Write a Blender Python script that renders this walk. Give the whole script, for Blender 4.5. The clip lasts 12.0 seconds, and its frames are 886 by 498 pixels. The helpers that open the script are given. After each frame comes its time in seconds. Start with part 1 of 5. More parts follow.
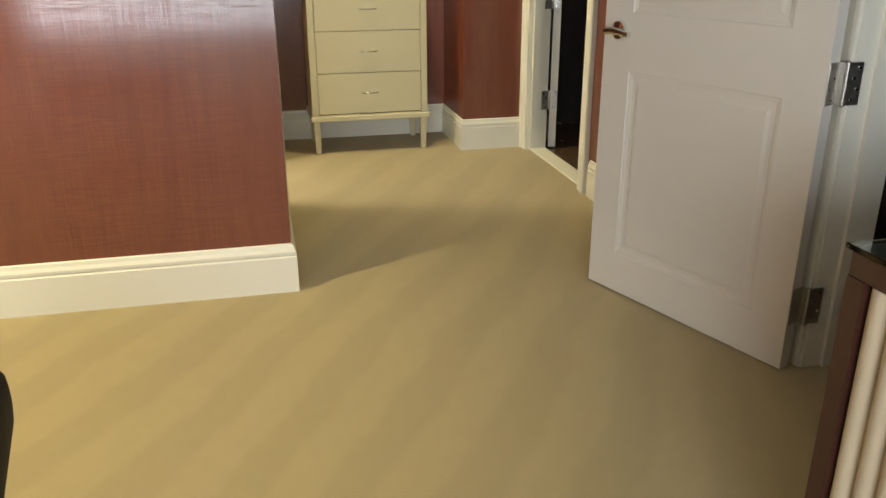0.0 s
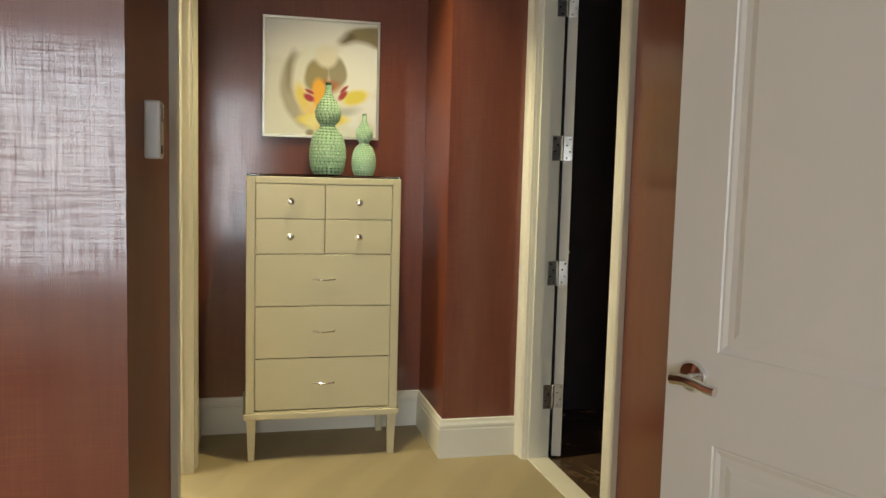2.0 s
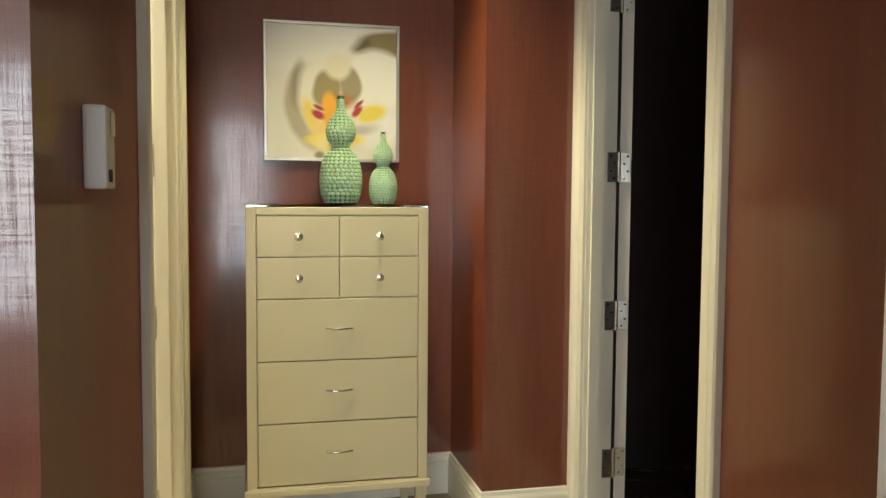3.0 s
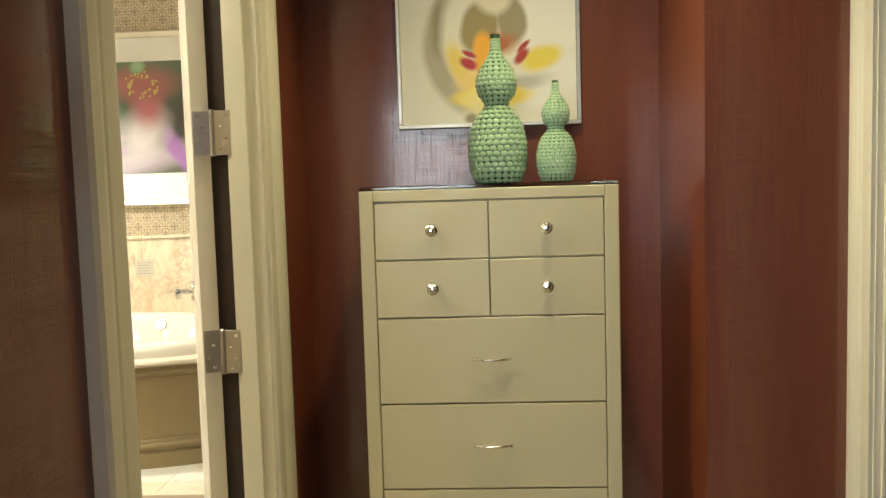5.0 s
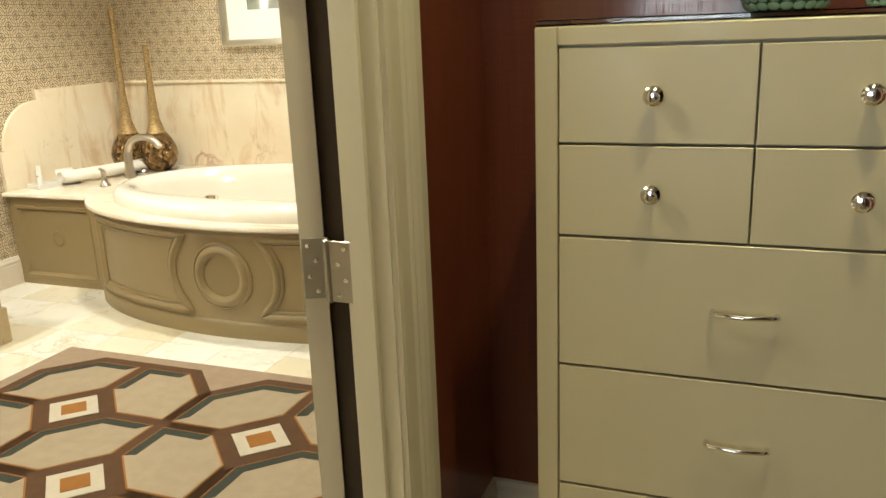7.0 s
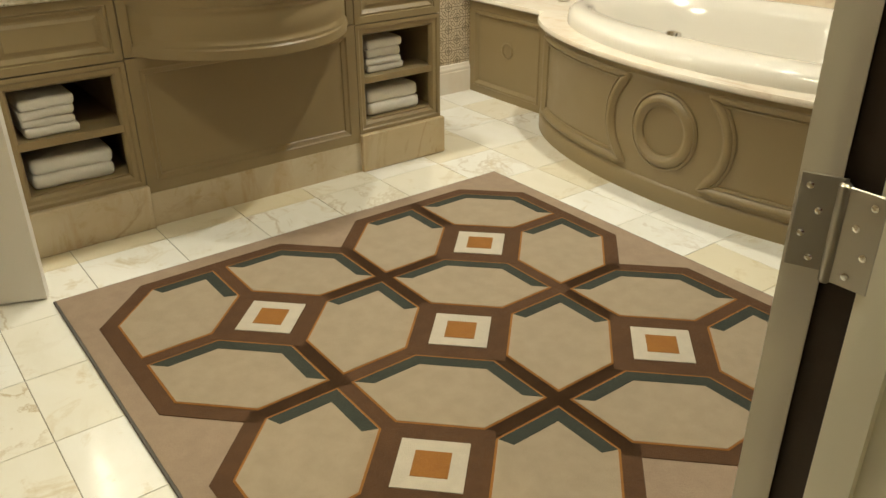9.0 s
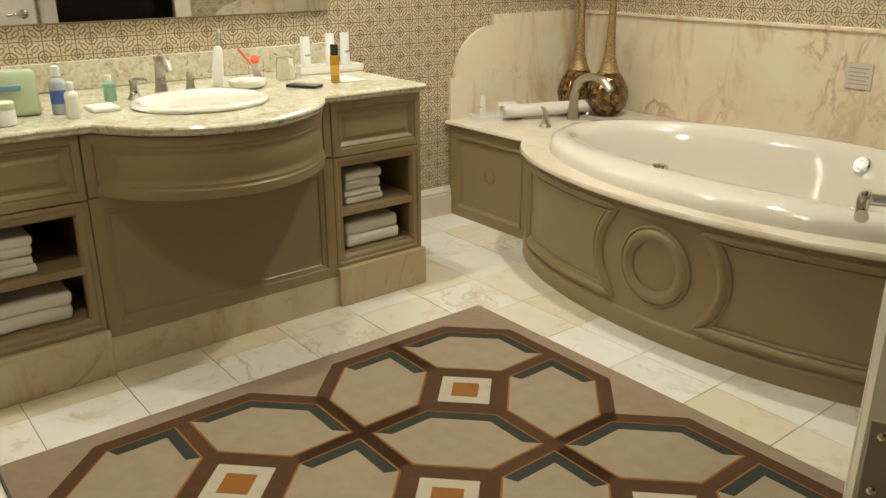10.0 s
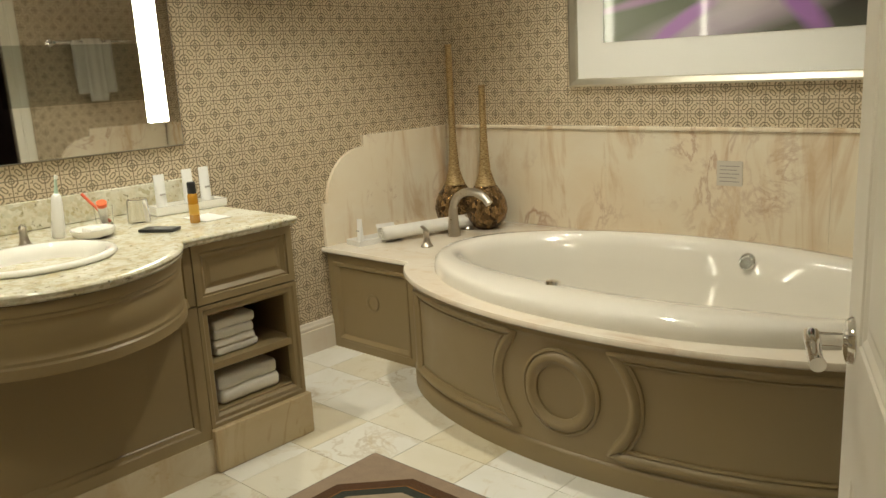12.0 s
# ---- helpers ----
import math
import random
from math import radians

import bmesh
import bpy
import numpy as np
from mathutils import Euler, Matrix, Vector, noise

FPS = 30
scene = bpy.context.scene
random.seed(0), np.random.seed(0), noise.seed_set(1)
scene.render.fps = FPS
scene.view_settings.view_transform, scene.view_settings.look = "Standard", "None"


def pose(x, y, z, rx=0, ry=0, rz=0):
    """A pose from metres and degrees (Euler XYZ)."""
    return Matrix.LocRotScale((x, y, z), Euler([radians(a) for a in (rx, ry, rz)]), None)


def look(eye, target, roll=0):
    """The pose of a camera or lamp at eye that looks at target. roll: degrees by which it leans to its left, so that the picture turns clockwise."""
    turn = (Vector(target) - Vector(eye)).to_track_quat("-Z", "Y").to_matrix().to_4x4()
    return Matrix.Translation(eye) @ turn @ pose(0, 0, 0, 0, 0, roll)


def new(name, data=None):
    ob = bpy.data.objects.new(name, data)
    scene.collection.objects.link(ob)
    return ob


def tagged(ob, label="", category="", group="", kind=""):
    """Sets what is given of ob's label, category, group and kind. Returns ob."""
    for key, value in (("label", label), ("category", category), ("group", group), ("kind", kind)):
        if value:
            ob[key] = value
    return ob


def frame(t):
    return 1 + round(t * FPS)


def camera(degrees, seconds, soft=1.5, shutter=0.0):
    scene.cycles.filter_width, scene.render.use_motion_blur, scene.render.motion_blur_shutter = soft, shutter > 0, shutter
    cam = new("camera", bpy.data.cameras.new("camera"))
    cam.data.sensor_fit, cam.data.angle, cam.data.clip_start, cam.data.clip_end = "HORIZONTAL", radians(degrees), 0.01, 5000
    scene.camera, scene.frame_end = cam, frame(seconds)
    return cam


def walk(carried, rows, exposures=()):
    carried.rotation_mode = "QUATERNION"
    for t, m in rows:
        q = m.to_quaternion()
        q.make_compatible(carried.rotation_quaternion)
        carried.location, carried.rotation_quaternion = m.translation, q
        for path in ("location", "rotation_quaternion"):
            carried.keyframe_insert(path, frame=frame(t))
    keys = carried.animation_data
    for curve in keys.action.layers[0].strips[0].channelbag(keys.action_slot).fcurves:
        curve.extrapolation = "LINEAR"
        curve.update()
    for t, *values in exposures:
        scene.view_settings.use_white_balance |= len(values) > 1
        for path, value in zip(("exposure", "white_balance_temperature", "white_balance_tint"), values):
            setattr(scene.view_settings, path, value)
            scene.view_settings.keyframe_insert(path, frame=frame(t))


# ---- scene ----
cam = camera(57.3, 12.0)
PATH = [
    (0, (-0.008, 0.46, 1.229), (0.405, 2.28, 0.51), -0.2),
    (0.5, (0.028, 0.738, 1.249), (0.487, 2.587, 0.642), 1.9),
    (1, (0.083, 1.047, 1.264), (0.622, 2.911, 0.78), 1.6),
    (1.5, (0.187, 1.325, 1.349), (0.634, 3.235, 0.959), 1.5),
    (2, (0.292, 1.588, 1.336), (0.767, 3.522, 1.153), 1.5),
    (2.5, (0.308, 1.875, 1.351), (0.774, 3.816, 1.233), 0.7),
    (4.5, (0.546, 2.971, 1.299), (0.771, 4.952, 1.144), -2.3),
    (5, (0.634, 3.115, 1.318), (0.533, 5.106, 1.162), -1.7),
    (5.5, (0.661, 3.359, 1.315), (0.477, 5.341, 1.114), -1.4),
    (6, (0.705, 3.574, 1.320), (0.344, 5.530, 1.103), -1.6),
    (6.5, (0.756, 3.778, 1.338), (0.209, 5.680, 1.047), -1.5),
    (7, (0.648, 3.963, 1.317), (-0.057, 5.758, 0.786), -2.3),
    (7.5, (0.541, 4.088, 1.29), (-0.468, 5.655, 0.562), -2.9),
    (7.7, (0.535, 4.111, 1.281), (-0.638, 5.534, 0.507), -2.7),
    (9.5, (0.219, 4.452, 1.3), (-1.233, 5.503, 0.415), -0.3),
    (10, (0.149, 4.488, 1.353), (-1.321, 5.66, 0.671), -0.1),
    (10.5, (0.084, 4.51, 1.381), (-1.318, 5.821, 0.821), -2.6),
    (11, (0.011, 4.524, 1.389), (-1.327, 5.922, 0.884), -3.3),
    (11.5, (-0.007, 4.539, 1.381), (-1.337, 5.963, 0.928), -3.6),
    (12, (-0.053, 4.669, 1.38), (-1.378, 6.102, 0.941), -3.1),
]
# the clip's camera darkens its picture as it nears the lit bathroom
EXPOSURE = [(0.0, 0.4), (1.0, 0.28), (2.0, 0.20), (2.5, 0.25), (4.5, 0.17), (5.5, -0.14), (7.0, -0.32), (7.5, -0.45), (9.5, -0.92), (10.5, -1.20), (12.0, -1.27)]
walk(cam, [(t, look(eye, target, roll)) for t, eye, target, roll in PATH], EXPOSURE)

# ---- world, lights, exposure ----
world = bpy.data.worlds.new("world")
scene.world = world
world.use_nodes = True
wn = world.node_tree.nodes
wl = world.node_tree.links
sky = wn.new("ShaderNodeTexSky")
sky.sky_type, sky.sun_disc = "NISHITA", False
sky.sun_elevation, sky.sun_rotation = radians(35), radians(200)
wl.new(sky.outputs[0], wn["Background"].inputs[0])
wn["Background"].inputs[1].default_value = 0.12


def lamp(name, kind, m, power, colour, **more):
    data = bpy.data.lights.new(name, kind)
    data.energy, data.color = power, colour
    if "size" in more:
        data.shape, data.size, data.size_y = "RECTANGLE", more["size"][0], more["size"][1]
    if "radius" in more:
        data.shadow_soft_size = more["radius"]
    if "cone" in more:
        data.spot_size, data.spot_blend = radians(more["cone"]), more["blend"]
    ob = new(name, data)
    ob.matrix_world = m
    return ob


WARM = (1.0, 0.87, 0.47)
SOFTWARM = (1.0, 0.93, 0.68)
NEUTRAL = (1.0, 0.96, 0.80)
DAY = (0.80, 0.90, 1.0)
CEIL = 2.75
# daylight in the bedroom window's opening, behind the walker
lamp("window_daylight", "AREA", look((-0.90, -3.35, 1.40), (-0.90, 3.0, 1.30)), 152, DAY, size=(2.8, 2.2))
# unseen recessed downlights, added to match shadows and brightness: place, the point aimed at, power, colour, size of
# the source, cone, softness of its edge
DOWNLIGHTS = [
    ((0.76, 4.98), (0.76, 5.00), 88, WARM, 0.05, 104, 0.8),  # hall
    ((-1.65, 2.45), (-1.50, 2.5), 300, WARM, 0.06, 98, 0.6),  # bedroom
    # the door-side one is fill added for the jamb and vanity front
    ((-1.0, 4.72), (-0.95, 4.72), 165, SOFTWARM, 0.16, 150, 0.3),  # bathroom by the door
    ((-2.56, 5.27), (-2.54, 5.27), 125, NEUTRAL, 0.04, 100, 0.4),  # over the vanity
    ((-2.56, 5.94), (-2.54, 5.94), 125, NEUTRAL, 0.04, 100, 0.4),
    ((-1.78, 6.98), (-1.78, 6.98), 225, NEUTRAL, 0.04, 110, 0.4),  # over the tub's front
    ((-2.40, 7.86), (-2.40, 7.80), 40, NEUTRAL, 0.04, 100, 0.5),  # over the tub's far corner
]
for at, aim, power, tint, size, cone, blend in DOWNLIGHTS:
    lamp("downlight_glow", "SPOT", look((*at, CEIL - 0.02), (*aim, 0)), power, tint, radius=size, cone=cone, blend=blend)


# ---- materials ----
class Nodes:
    """A node material in the making."""

    def __init__(self, name, colour=(0.5, 0.5, 0.5), rough=0.5, metal=0.0):
        self.mat = bpy.data.materials.new(name)
        self.mat.use_nodes = True
        self.t = self.mat.node_tree
        self.b = self.t.nodes["Principled BSDF"]
        self.put("Base Color", colour)
        self.put("Roughness", rough)
        self.put("Metallic", metal)

    def put(self, key, value):
        s = self.b.inputs[key]
        if isinstance(value, bpy.types.NodeSocket):
            self.t.links.new(value, s)
        elif isinstance(value, tuple):
            s.default_value = (*value, 1.0)
        else:
            s.default_value = value

    def node(self, kind, ins=(), **props):
        n = self.t.nodes.new(kind)
        if "data_type" in props:
            n.data_type = props["data_type"]
        if "blend_type" in props:
            n.blend_type = props["blend_type"]
        if "operation" in props:
            n.operation = props["operation"]
        if "use_clamp" in props:
            n.use_clamp = props["use_clamp"]
        for k, v in dict(ins).items():
            if isinstance(v, bpy.types.NodeSocket):
                self.t.links.new(v, n.inputs[k])
            elif isinstance(v, tuple) and len(v) == 3 and n.inputs[k].type == "RGBA":
                n.inputs[k].default_value = (*v, 1.0)
            else:
                n.inputs[k].default_value = v
        return n

    def coords(self, scale=(1, 1, 1), turn=(0, 0, 0), which="Object"):
        c = self.node("ShaderNodeTexCoord").outputs[which]
        m = self.node("ShaderNodeMapping", {"Vector": c, "Scale": scale, "Rotation": tuple(radians(a) for a in turn)})
        return m.outputs[0]

    def world(self, scale=(1, 1, 1), turn=(0, 0, 0)):
        c = self.node("ShaderNodeNewGeometry").outputs["Position"]
        m = self.node("ShaderNodeMapping", {"Vector": c, "Scale": scale, "Rotation": tuple(radians(a) for a in turn)})
        return m.outputs[0]

    def noise(self, vec, scale, detail=4.0, rough=0.55, dist=0.0):
        return self.node("ShaderNodeTexNoise", {"Vector": vec, "Scale": scale, "Detail": detail, "Roughness": rough, "Distortion": dist}).outputs["Fac"]

    def ramp(self, fac, stops):
        n = self.node("ShaderNodeValToRGB", {"Fac": fac})
        e = n.color_ramp.elements
        while len(e) < len(stops):
            e.new(0.5)
        for el, (p, c) in zip(e, stops):
            el.position, el.color = p, (*c, 1.0)
        return n.outputs[0]

    def mix(self, fac, a, b, how="MIX"):
        n = self.node("ShaderNodeMix", data_type="RGBA", blend_type=how)
        for i, v in ((0, fac), (6, a), (7, b)):
            if isinstance(v, bpy.types.NodeSocket):
                self.t.links.new(v, n.inputs[i])
            else:
                n.inputs[i].default_value = (*v, 1.0) if isinstance(v, tuple) else v
        return n.outputs[2]

    def math(self, op, a, b=0.0, clamp=False):
        n = self.node("ShaderNodeMath", operation=op, use_clamp=clamp)
        for i, v in enumerate((a, b)):
            if isinstance(v, bpy.types.NodeSocket):
                self.t.links.new(v, n.inputs[i])
            else:
                n.inputs[i].default_value = v
        return n.outputs[0]

    def remap(self, v, a, b, c, d):
        return self.node("ShaderNodeMapRange", {"Value": v, "From Min": a, "From Max": b, "To Min": c, "To Max": d}).outputs[0]

    def bump(self, height, strength=0.3, dist=0.01):
        n = self.node("ShaderNodeBump", {"Height": height, "Strength": strength, "Distance": dist})
        self.put("Normal", n.outputs[0])

    def split(self, vec):
        return self.node("ShaderNodeSeparateXYZ", {"Vector": vec}).outputs


def paint(name, colour, rough=0.45, spread=0.06, bump=0.08):
    """Painted surface: slight mottling, roller texture."""
    n = Nodes(name, colour, rough)
    p = n.world()
    big = n.noise(p, 2.3, 3)
    n.put("Base Color", n.mix(big, tuple(c * (1 - spread) for c in colour), tuple(min(1, c * (1 + spread)) for c in colour)))
    fine = n.noise(p, 180, 2)
    n.put("Roughness", n.remap(n.noise(p, 9, 3), 0.3, 0.7, rough - 0.06, rough + 0.08))
    n.bump(fine, bump, 0.002)
    return n.mat


def grasscloth():
    """Red-brown woven wallpaper with a lacquered sheen; the weave breaks up the sheen at a flat angle."""
    n = Nodes("grasscloth", (0.2, 0.05, 0.03), 0.35)
    weft = n.noise(n.world((1.6, 1.6, 60)), 6, 4, 0.7)
    warp = n.noise(n.world((75, 75, 1.1)), 5, 4, 0.7)
    fine = n.noise(n.world((260, 260, 9)), 3, 2)
    cloud = n.noise(n.world((2.2, 2.2, 0.35)), 1.6, 3)
    slub = n.noise(n.world((9, 9, 0.7)), 2.0, 4, 0.6)
    weave = n.math("ADD", n.math("MULTIPLY", weft, 0.55), n.math("MULTIPLY", warp, 0.55))
    col = n.ramp(weave, [(0.36, (0.102, 0.0170, 0.0062)), (0.5, (0.166, 0.0330, 0.0110)), (0.66, (0.246, 0.063, 0.0190))])
    col = n.mix(n.remap(cloud, 0.35, 0.7, 0.0, 0.5), col, (0.198, 0.050, 0.0150))
    col = n.mix(n.remap(slub, 0.45, 0.75, 0.0, 0.35), col, (0.105, 0.018, 0.0055))
    n.put("Base Color", col)
    n.put("Roughness", n.remap(weave, 0.35, 0.7, 0.46, 0.62))
    n.put("Specular IOR Level", 0.45)
    facing = n.node("ShaderNodeLayerWeight", {"Blend": 0.5}).outputs["Facing"]
    flat = n.node("ShaderNodeMapRange", {"Value": facing, "From Min": 0.55, "From Max": 0.85, "To Min": 1.0, "To Max": 0.06}).outputs[0]
    n.put("Coat Weight", n.math("MULTIPLY", n.remap(weave, 0.42, 0.58, 0.16, 1.0), flat))
    n.put("Coat Roughness", n.remap(weave, 0.43, 0.60, 0.22, 0.10))
    n.put("Coat IOR", 1.62)
    n.put("Coat Tint", (0.90, 0.93, 1.0))
    n.bump(n.math("ADD", weave, n.math("MULTIPLY", fine, 0.35)), 0.5, 0.004)
    return n.mat


def carpet_pile():
    n = Nodes("carpet_pile", (0.42, 0.33, 0.18), 0.95)
    p = n.world()
    tuft = n.noise(p, 260, 3, 0.7)
    mott = n.noise(p, 14, 4, 0.6)
    wave = n.node("ShaderNodeTexWave", {"Vector": n.world((1, 1, 1), (0, 0, 32)), "Scale": 1.15, "Distortion": 3.2, "Detail": 3.0, "Detail Scale": 1.2}).outputs["Fac"]
    col = n.mix(tuft, (0.31, 0.24, 0.115), (0.51, 0.41, 0.215))
    col = n.mix(n.remap(mott, 0.3, 0.7, 0.0, 0.35), col, (0.36, 0.28, 0.15))
    lanes = n.ramp(wave, [(0.35, (0, 0, 0)), (0.65, (1, 1, 1))])
    col = n.mix(n.math("MULTIPLY", lanes, 0.27), col, (0.29, 0.225, 0.115))
    n.put("Base Color", col)
    n.put("Sheen Weight", 0.25)
    n.bump(tuft, 0.6, 0.006)
    return n.mat


def marble(name, base, vein, warm, tile=False, rough=0.14, streak=0.0):
    """Polished marble: soft clouds, thin veins; tiles differ from one another."""
    n = Nodes(name, base, rough)
    p = n.world()
    if tile:
        rnd = n.node("ShaderNodeObjectInfo").outputs["Random"]
        shift = n.node("ShaderNodeCombineXYZ", {"X": n.math("MULTIPLY", rnd, 31.0), "Y": n.math("MULTIPLY", rnd, 17.0), "Z": 0.0}).outputs[0]
        p = n.node("ShaderNodeVectorMath", {0: p, 1: shift}, operation="ADD").outputs[0]
    cloud = n.noise(p, 2.2, 5, 0.6, 0.8)
    col = n.mix(n.remap(cloud, 0.35, 0.68, 0.0, 1.0), base, warm)
    line = n.math("ABSOLUTE", n.math("SUBTRACT", n.noise(p, 1.5, 6, 0.62, 1.4), 0.5))
    mask = n.remap(n.noise(p, 1.1, 3), 0.48, 0.66, 0.0, 1.0)
    thin = n.math("MULTIPLY", n.remap(line, 0.0, 0.024, 1.0, 0.0), mask, True)
    col = n.mix(thin, col, vein)
    blot = n.math("MULTIPLY", n.remap(n.noise(p, 3.4, 8, 0.72, 0.6), 0.58, 0.68, 0.0, 0.8), mask, True)
    col = n.mix(n.math("MULTIPLY", blot, 0.8), col, vein)
    if streak:
        d = n.node("ShaderNodeMapping", {"Vector": p, "Rotation": (radians(38), radians(38), 0.0), "Scale": (1.0, 1.0, 0.18)}).outputs[0]
        band = n.remap(n.noise(d, 6.0, 6, 0.62, 0.9), 0.53, 0.66, 0.0, streak)
        col = n.mix(band, col, (base[0] * 0.74, base[1] * 0.56, base[2] * 0.40))
        patch = n.math("MULTIPLY", n.remap(n.noise(p, 9.0, 7, 0.75, 1.0), 0.54, 0.64, 0.0, 0.75), n.remap(n.noise(p, 1.7, 2), 0.54, 0.64, 0.0, 1.0), True)
        col = n.mix(patch, col, vein)
    if tile:
        tan = n.ramp(n.math("FRACT", n.math("MULTIPLY", rnd, 7.3)), [(0.0, (0, 0, 0)), (0.45, (0.05, 0.05, 0.05)), (0.72, (0.30, 0.30, 0.30)), (1.0, (0.9, 0.9, 0.9))])
        col = n.mix(tan, col, (base[0] * 0.82, base[1] * 0.73, base[2] * 0.52), "MIX")
        stain = n.remap(n.noise(p, 5.5, 6, 0.7, 1.2), 0.56, 0.70, 0.0, 0.65)
        col = n.mix(stain, col, (base[0] * 0.70, base[1] * 0.58, base[2] * 0.38))
    n.put("Base Color", col)
    n.put("Roughness", n.remap(n.noise(p, 6, 3), 0.3, 0.7, rough - 0.04, rough + 0.08))
    return n.mat


def granite():
    n = Nodes("granite", (0.55, 0.5, 0.38), 0.12)
    p = n.world()
    v = n.node("ShaderNodeTexVoronoi", {"Vector": p, "Scale": 70.0}).outputs["Color"]
    spk = n.ramp(n.node("ShaderNodeSeparateColor", {"Color": v}).outputs[0], [(0.0, (0.46, 0.42, 0.28)), (0.25, (0.58, 0.55, 0.42)), (0.6, (0.68, 0.65, 0.54)), (1.0, (0.54, 0.53, 0.41))])
    cloud = n.noise(p, 14, 5, 0.7, 0.6)
    col = n.mix(n.remap(cloud, 0.45, 0.7, 0.0, 0.75), spk, (0.44, 0.35, 0.17))
    pale = n.remap(n.noise(p, 6, 4, 0.6, 0.8), 0.52, 0.68, 0.0, 0.7)
    col = n.mix(pale, col, (0.74, 0.72, 0.63))
    dark = n.remap(n.noise(p, 38, 4, 0.75), 0.61, 0.66, 0.0, 0.9)
    n.put("Base Color", n.mix(dark, col, (0.14, 0.115, 0.06)))
    return n.mat


def lattice_paper():
    """Tan metallic wallpaper printed with ringed octagons in staggered rows, lozenges between them and crossed lines."""
    n = Nodes("lattice_paper", (0.4, 0.33, 0.22), 0.45)
    s = n.split(n.world())
    along = n.math("ADD", s[0], s[1])
    pitch = 0.117
    u = n.math("SUBTRACT", n.math("FRACT", n.math("DIVIDE", along, pitch)), 0.5)
    v = n.math("SUBTRACT", n.math("FRACT", n.math("DIVIDE", s[2], pitch)), 0.5)
    au, av = n.math("ABSOLUTE", u), n.math("ABSOLUTE", v)
    bu, bv = n.math("SUBTRACT", 0.5, au), n.math("SUBTRACT", 0.5, av)

    def far(a, b):
        return n.math("SQRT", n.math("ADD", n.math("MULTIPLY", a, a), n.math("MULTIPLY", b, b)))

    def band(x, at, half):
        return n.math("LESS_THAN", n.math("ABSOLUTE", n.math("SUBTRACT", x, at)), half)

    def octagon(a, b):
        return n.math("MAXIMUM", n.math("MAXIMUM", a, b), n.math("MULTIPLY", n.math("ADD", a, b), 0.7071))

    r = n.math("MINIMUM", far(au, av), far(bu, bv))
    o = n.math("MINIMUM", octagon(au, av), octagon(bu, bv))
    line = n.math("MAXIMUM", band(r, 0.085, 0.021), band(o, 0.185, 0.022))
    for a, b in ((au, av), (bu, bv)):
        cross = n.math("LESS_THAN", n.math("MINIMUM", a, b), 0.018)
        line = n.math("MAXIMUM", line, cross)
    # lozenges between the rings
    pu, pv = n.math("SUBTRACT", au, 0.25), n.math("SUBTRACT", av, 0.25)
    radial = n.math("MULTIPLY", n.math("ADD", pu, pv), 0.7071)
    across = n.math("SUBTRACT", n.math("ABSOLUTE", n.math("MULTIPLY", n.math("SUBTRACT", pu, pv), 0.7071)), 0.062)
    line = n.math("MAXIMUM", line, band(far(radial, n.math("MAXIMUM", across, 0.0)), 0.058, 0.019))
    # brackets round the crossings between neighbours
    for a, b in ((bu, av), (au, bv)):
        square = band(n.math("MAXIMUM", a, b), 0.125, 0.018)
        line = n.math("MAXIMUM", line, n.math("MULTIPLY", square, n.math("GREATER_THAN", n.math("MINIMUM", a, b), 0.05)))
    grain = n.noise(n.world((40, 40, 6)), 8, 3)
    tone = n.noise(n.world(), 1.4, 3)
    ground = n.mix(grain, (0.60, 0.505, 0.355), (0.76, 0.65, 0.49))
    ink = n.mix(grain, (0.150, 0.112, 0.068), (0.22, 0.168, 0.105))
    ground = n.mix(n.remap(tone, 0.35, 0.7, 0.0, 0.25), ground, (0.56, 0.46, 0.31))
    n.put("Base Color", n.mix(n.math("MULTIPLY", line, 0.92), ground, ink))
    n.put("Metallic", n.math("MULTIPLY", n.math("SUBTRACT", 1.0, line), 0.35))
    n.put("Roughness", n.remap(line, 0.0, 1.0, 0.38, 0.55))
    n.bump(n.math("ADD", line, n.math("MULTIPLY", grain, 0.3)), 0.2, 0.002)
    return n.mat


def towelling(name="towelling", colour=(0.80, 0.77, 0.70)):
    n = Nodes(name, colour, 0.95)
    p = n.world()
    loop = n.noise(p, 420, 2)
    n.put("Base Color", n.mix(n.noise(p, 20, 3), tuple(c * 0.9 for c in colour), colour))
    n.bump(loop, 0.7, 0.004)
    return n.mat


def wool(name, a, b):
    """Tufted rug wool between two tones."""
    n = Nodes(name, a, 0.95)
    p = n.world()
    t = n.noise(p, 330, 3, 0.7)
    m = n.noise(p, 22, 4)
    c = n.mix(t, a, b)
    n.put("Base Color", n.mix(n.remap(m, 0.35, 0.65, 0.0, 0.3), c, tuple(x * 0.8 for x in a)))
    n.bump(t, 0.7, 0.005)
    return n.mat


def metal(name, colour, rough):
    n = Nodes(name, colour, rough, 1.0)
    n.put("Roughness", n.remap(n.noise(n.coords(), 30, 3), 0.3, 0.7, rough * 0.8, rough * 1.25))
    return n.mat


def plain(name, colour, rough=0.5, **more):
    n = Nodes(name, colour, rough)
    for k, v in more.items():
        n.put(k.replace("_", " "), v)
    p = n.coords()
    n.put("Roughness", n.remap(n.noise(p, 25, 3), 0.3, 0.7, max(0.02, rough - 0.05), rough + 0.05))
    return n.mat


def dark_wood():
    n = Nodes("dark_wood", (0.05, 0.018, 0.012), 0.3)
    g = n.noise(n.coords((3, 60, 60)), 2.5, 5, 0.6, 0.5)
    n.put("Base Color", n.mix(g, (0.028, 0.009, 0.007), (0.075, 0.027, 0.018)))
    return n.mat


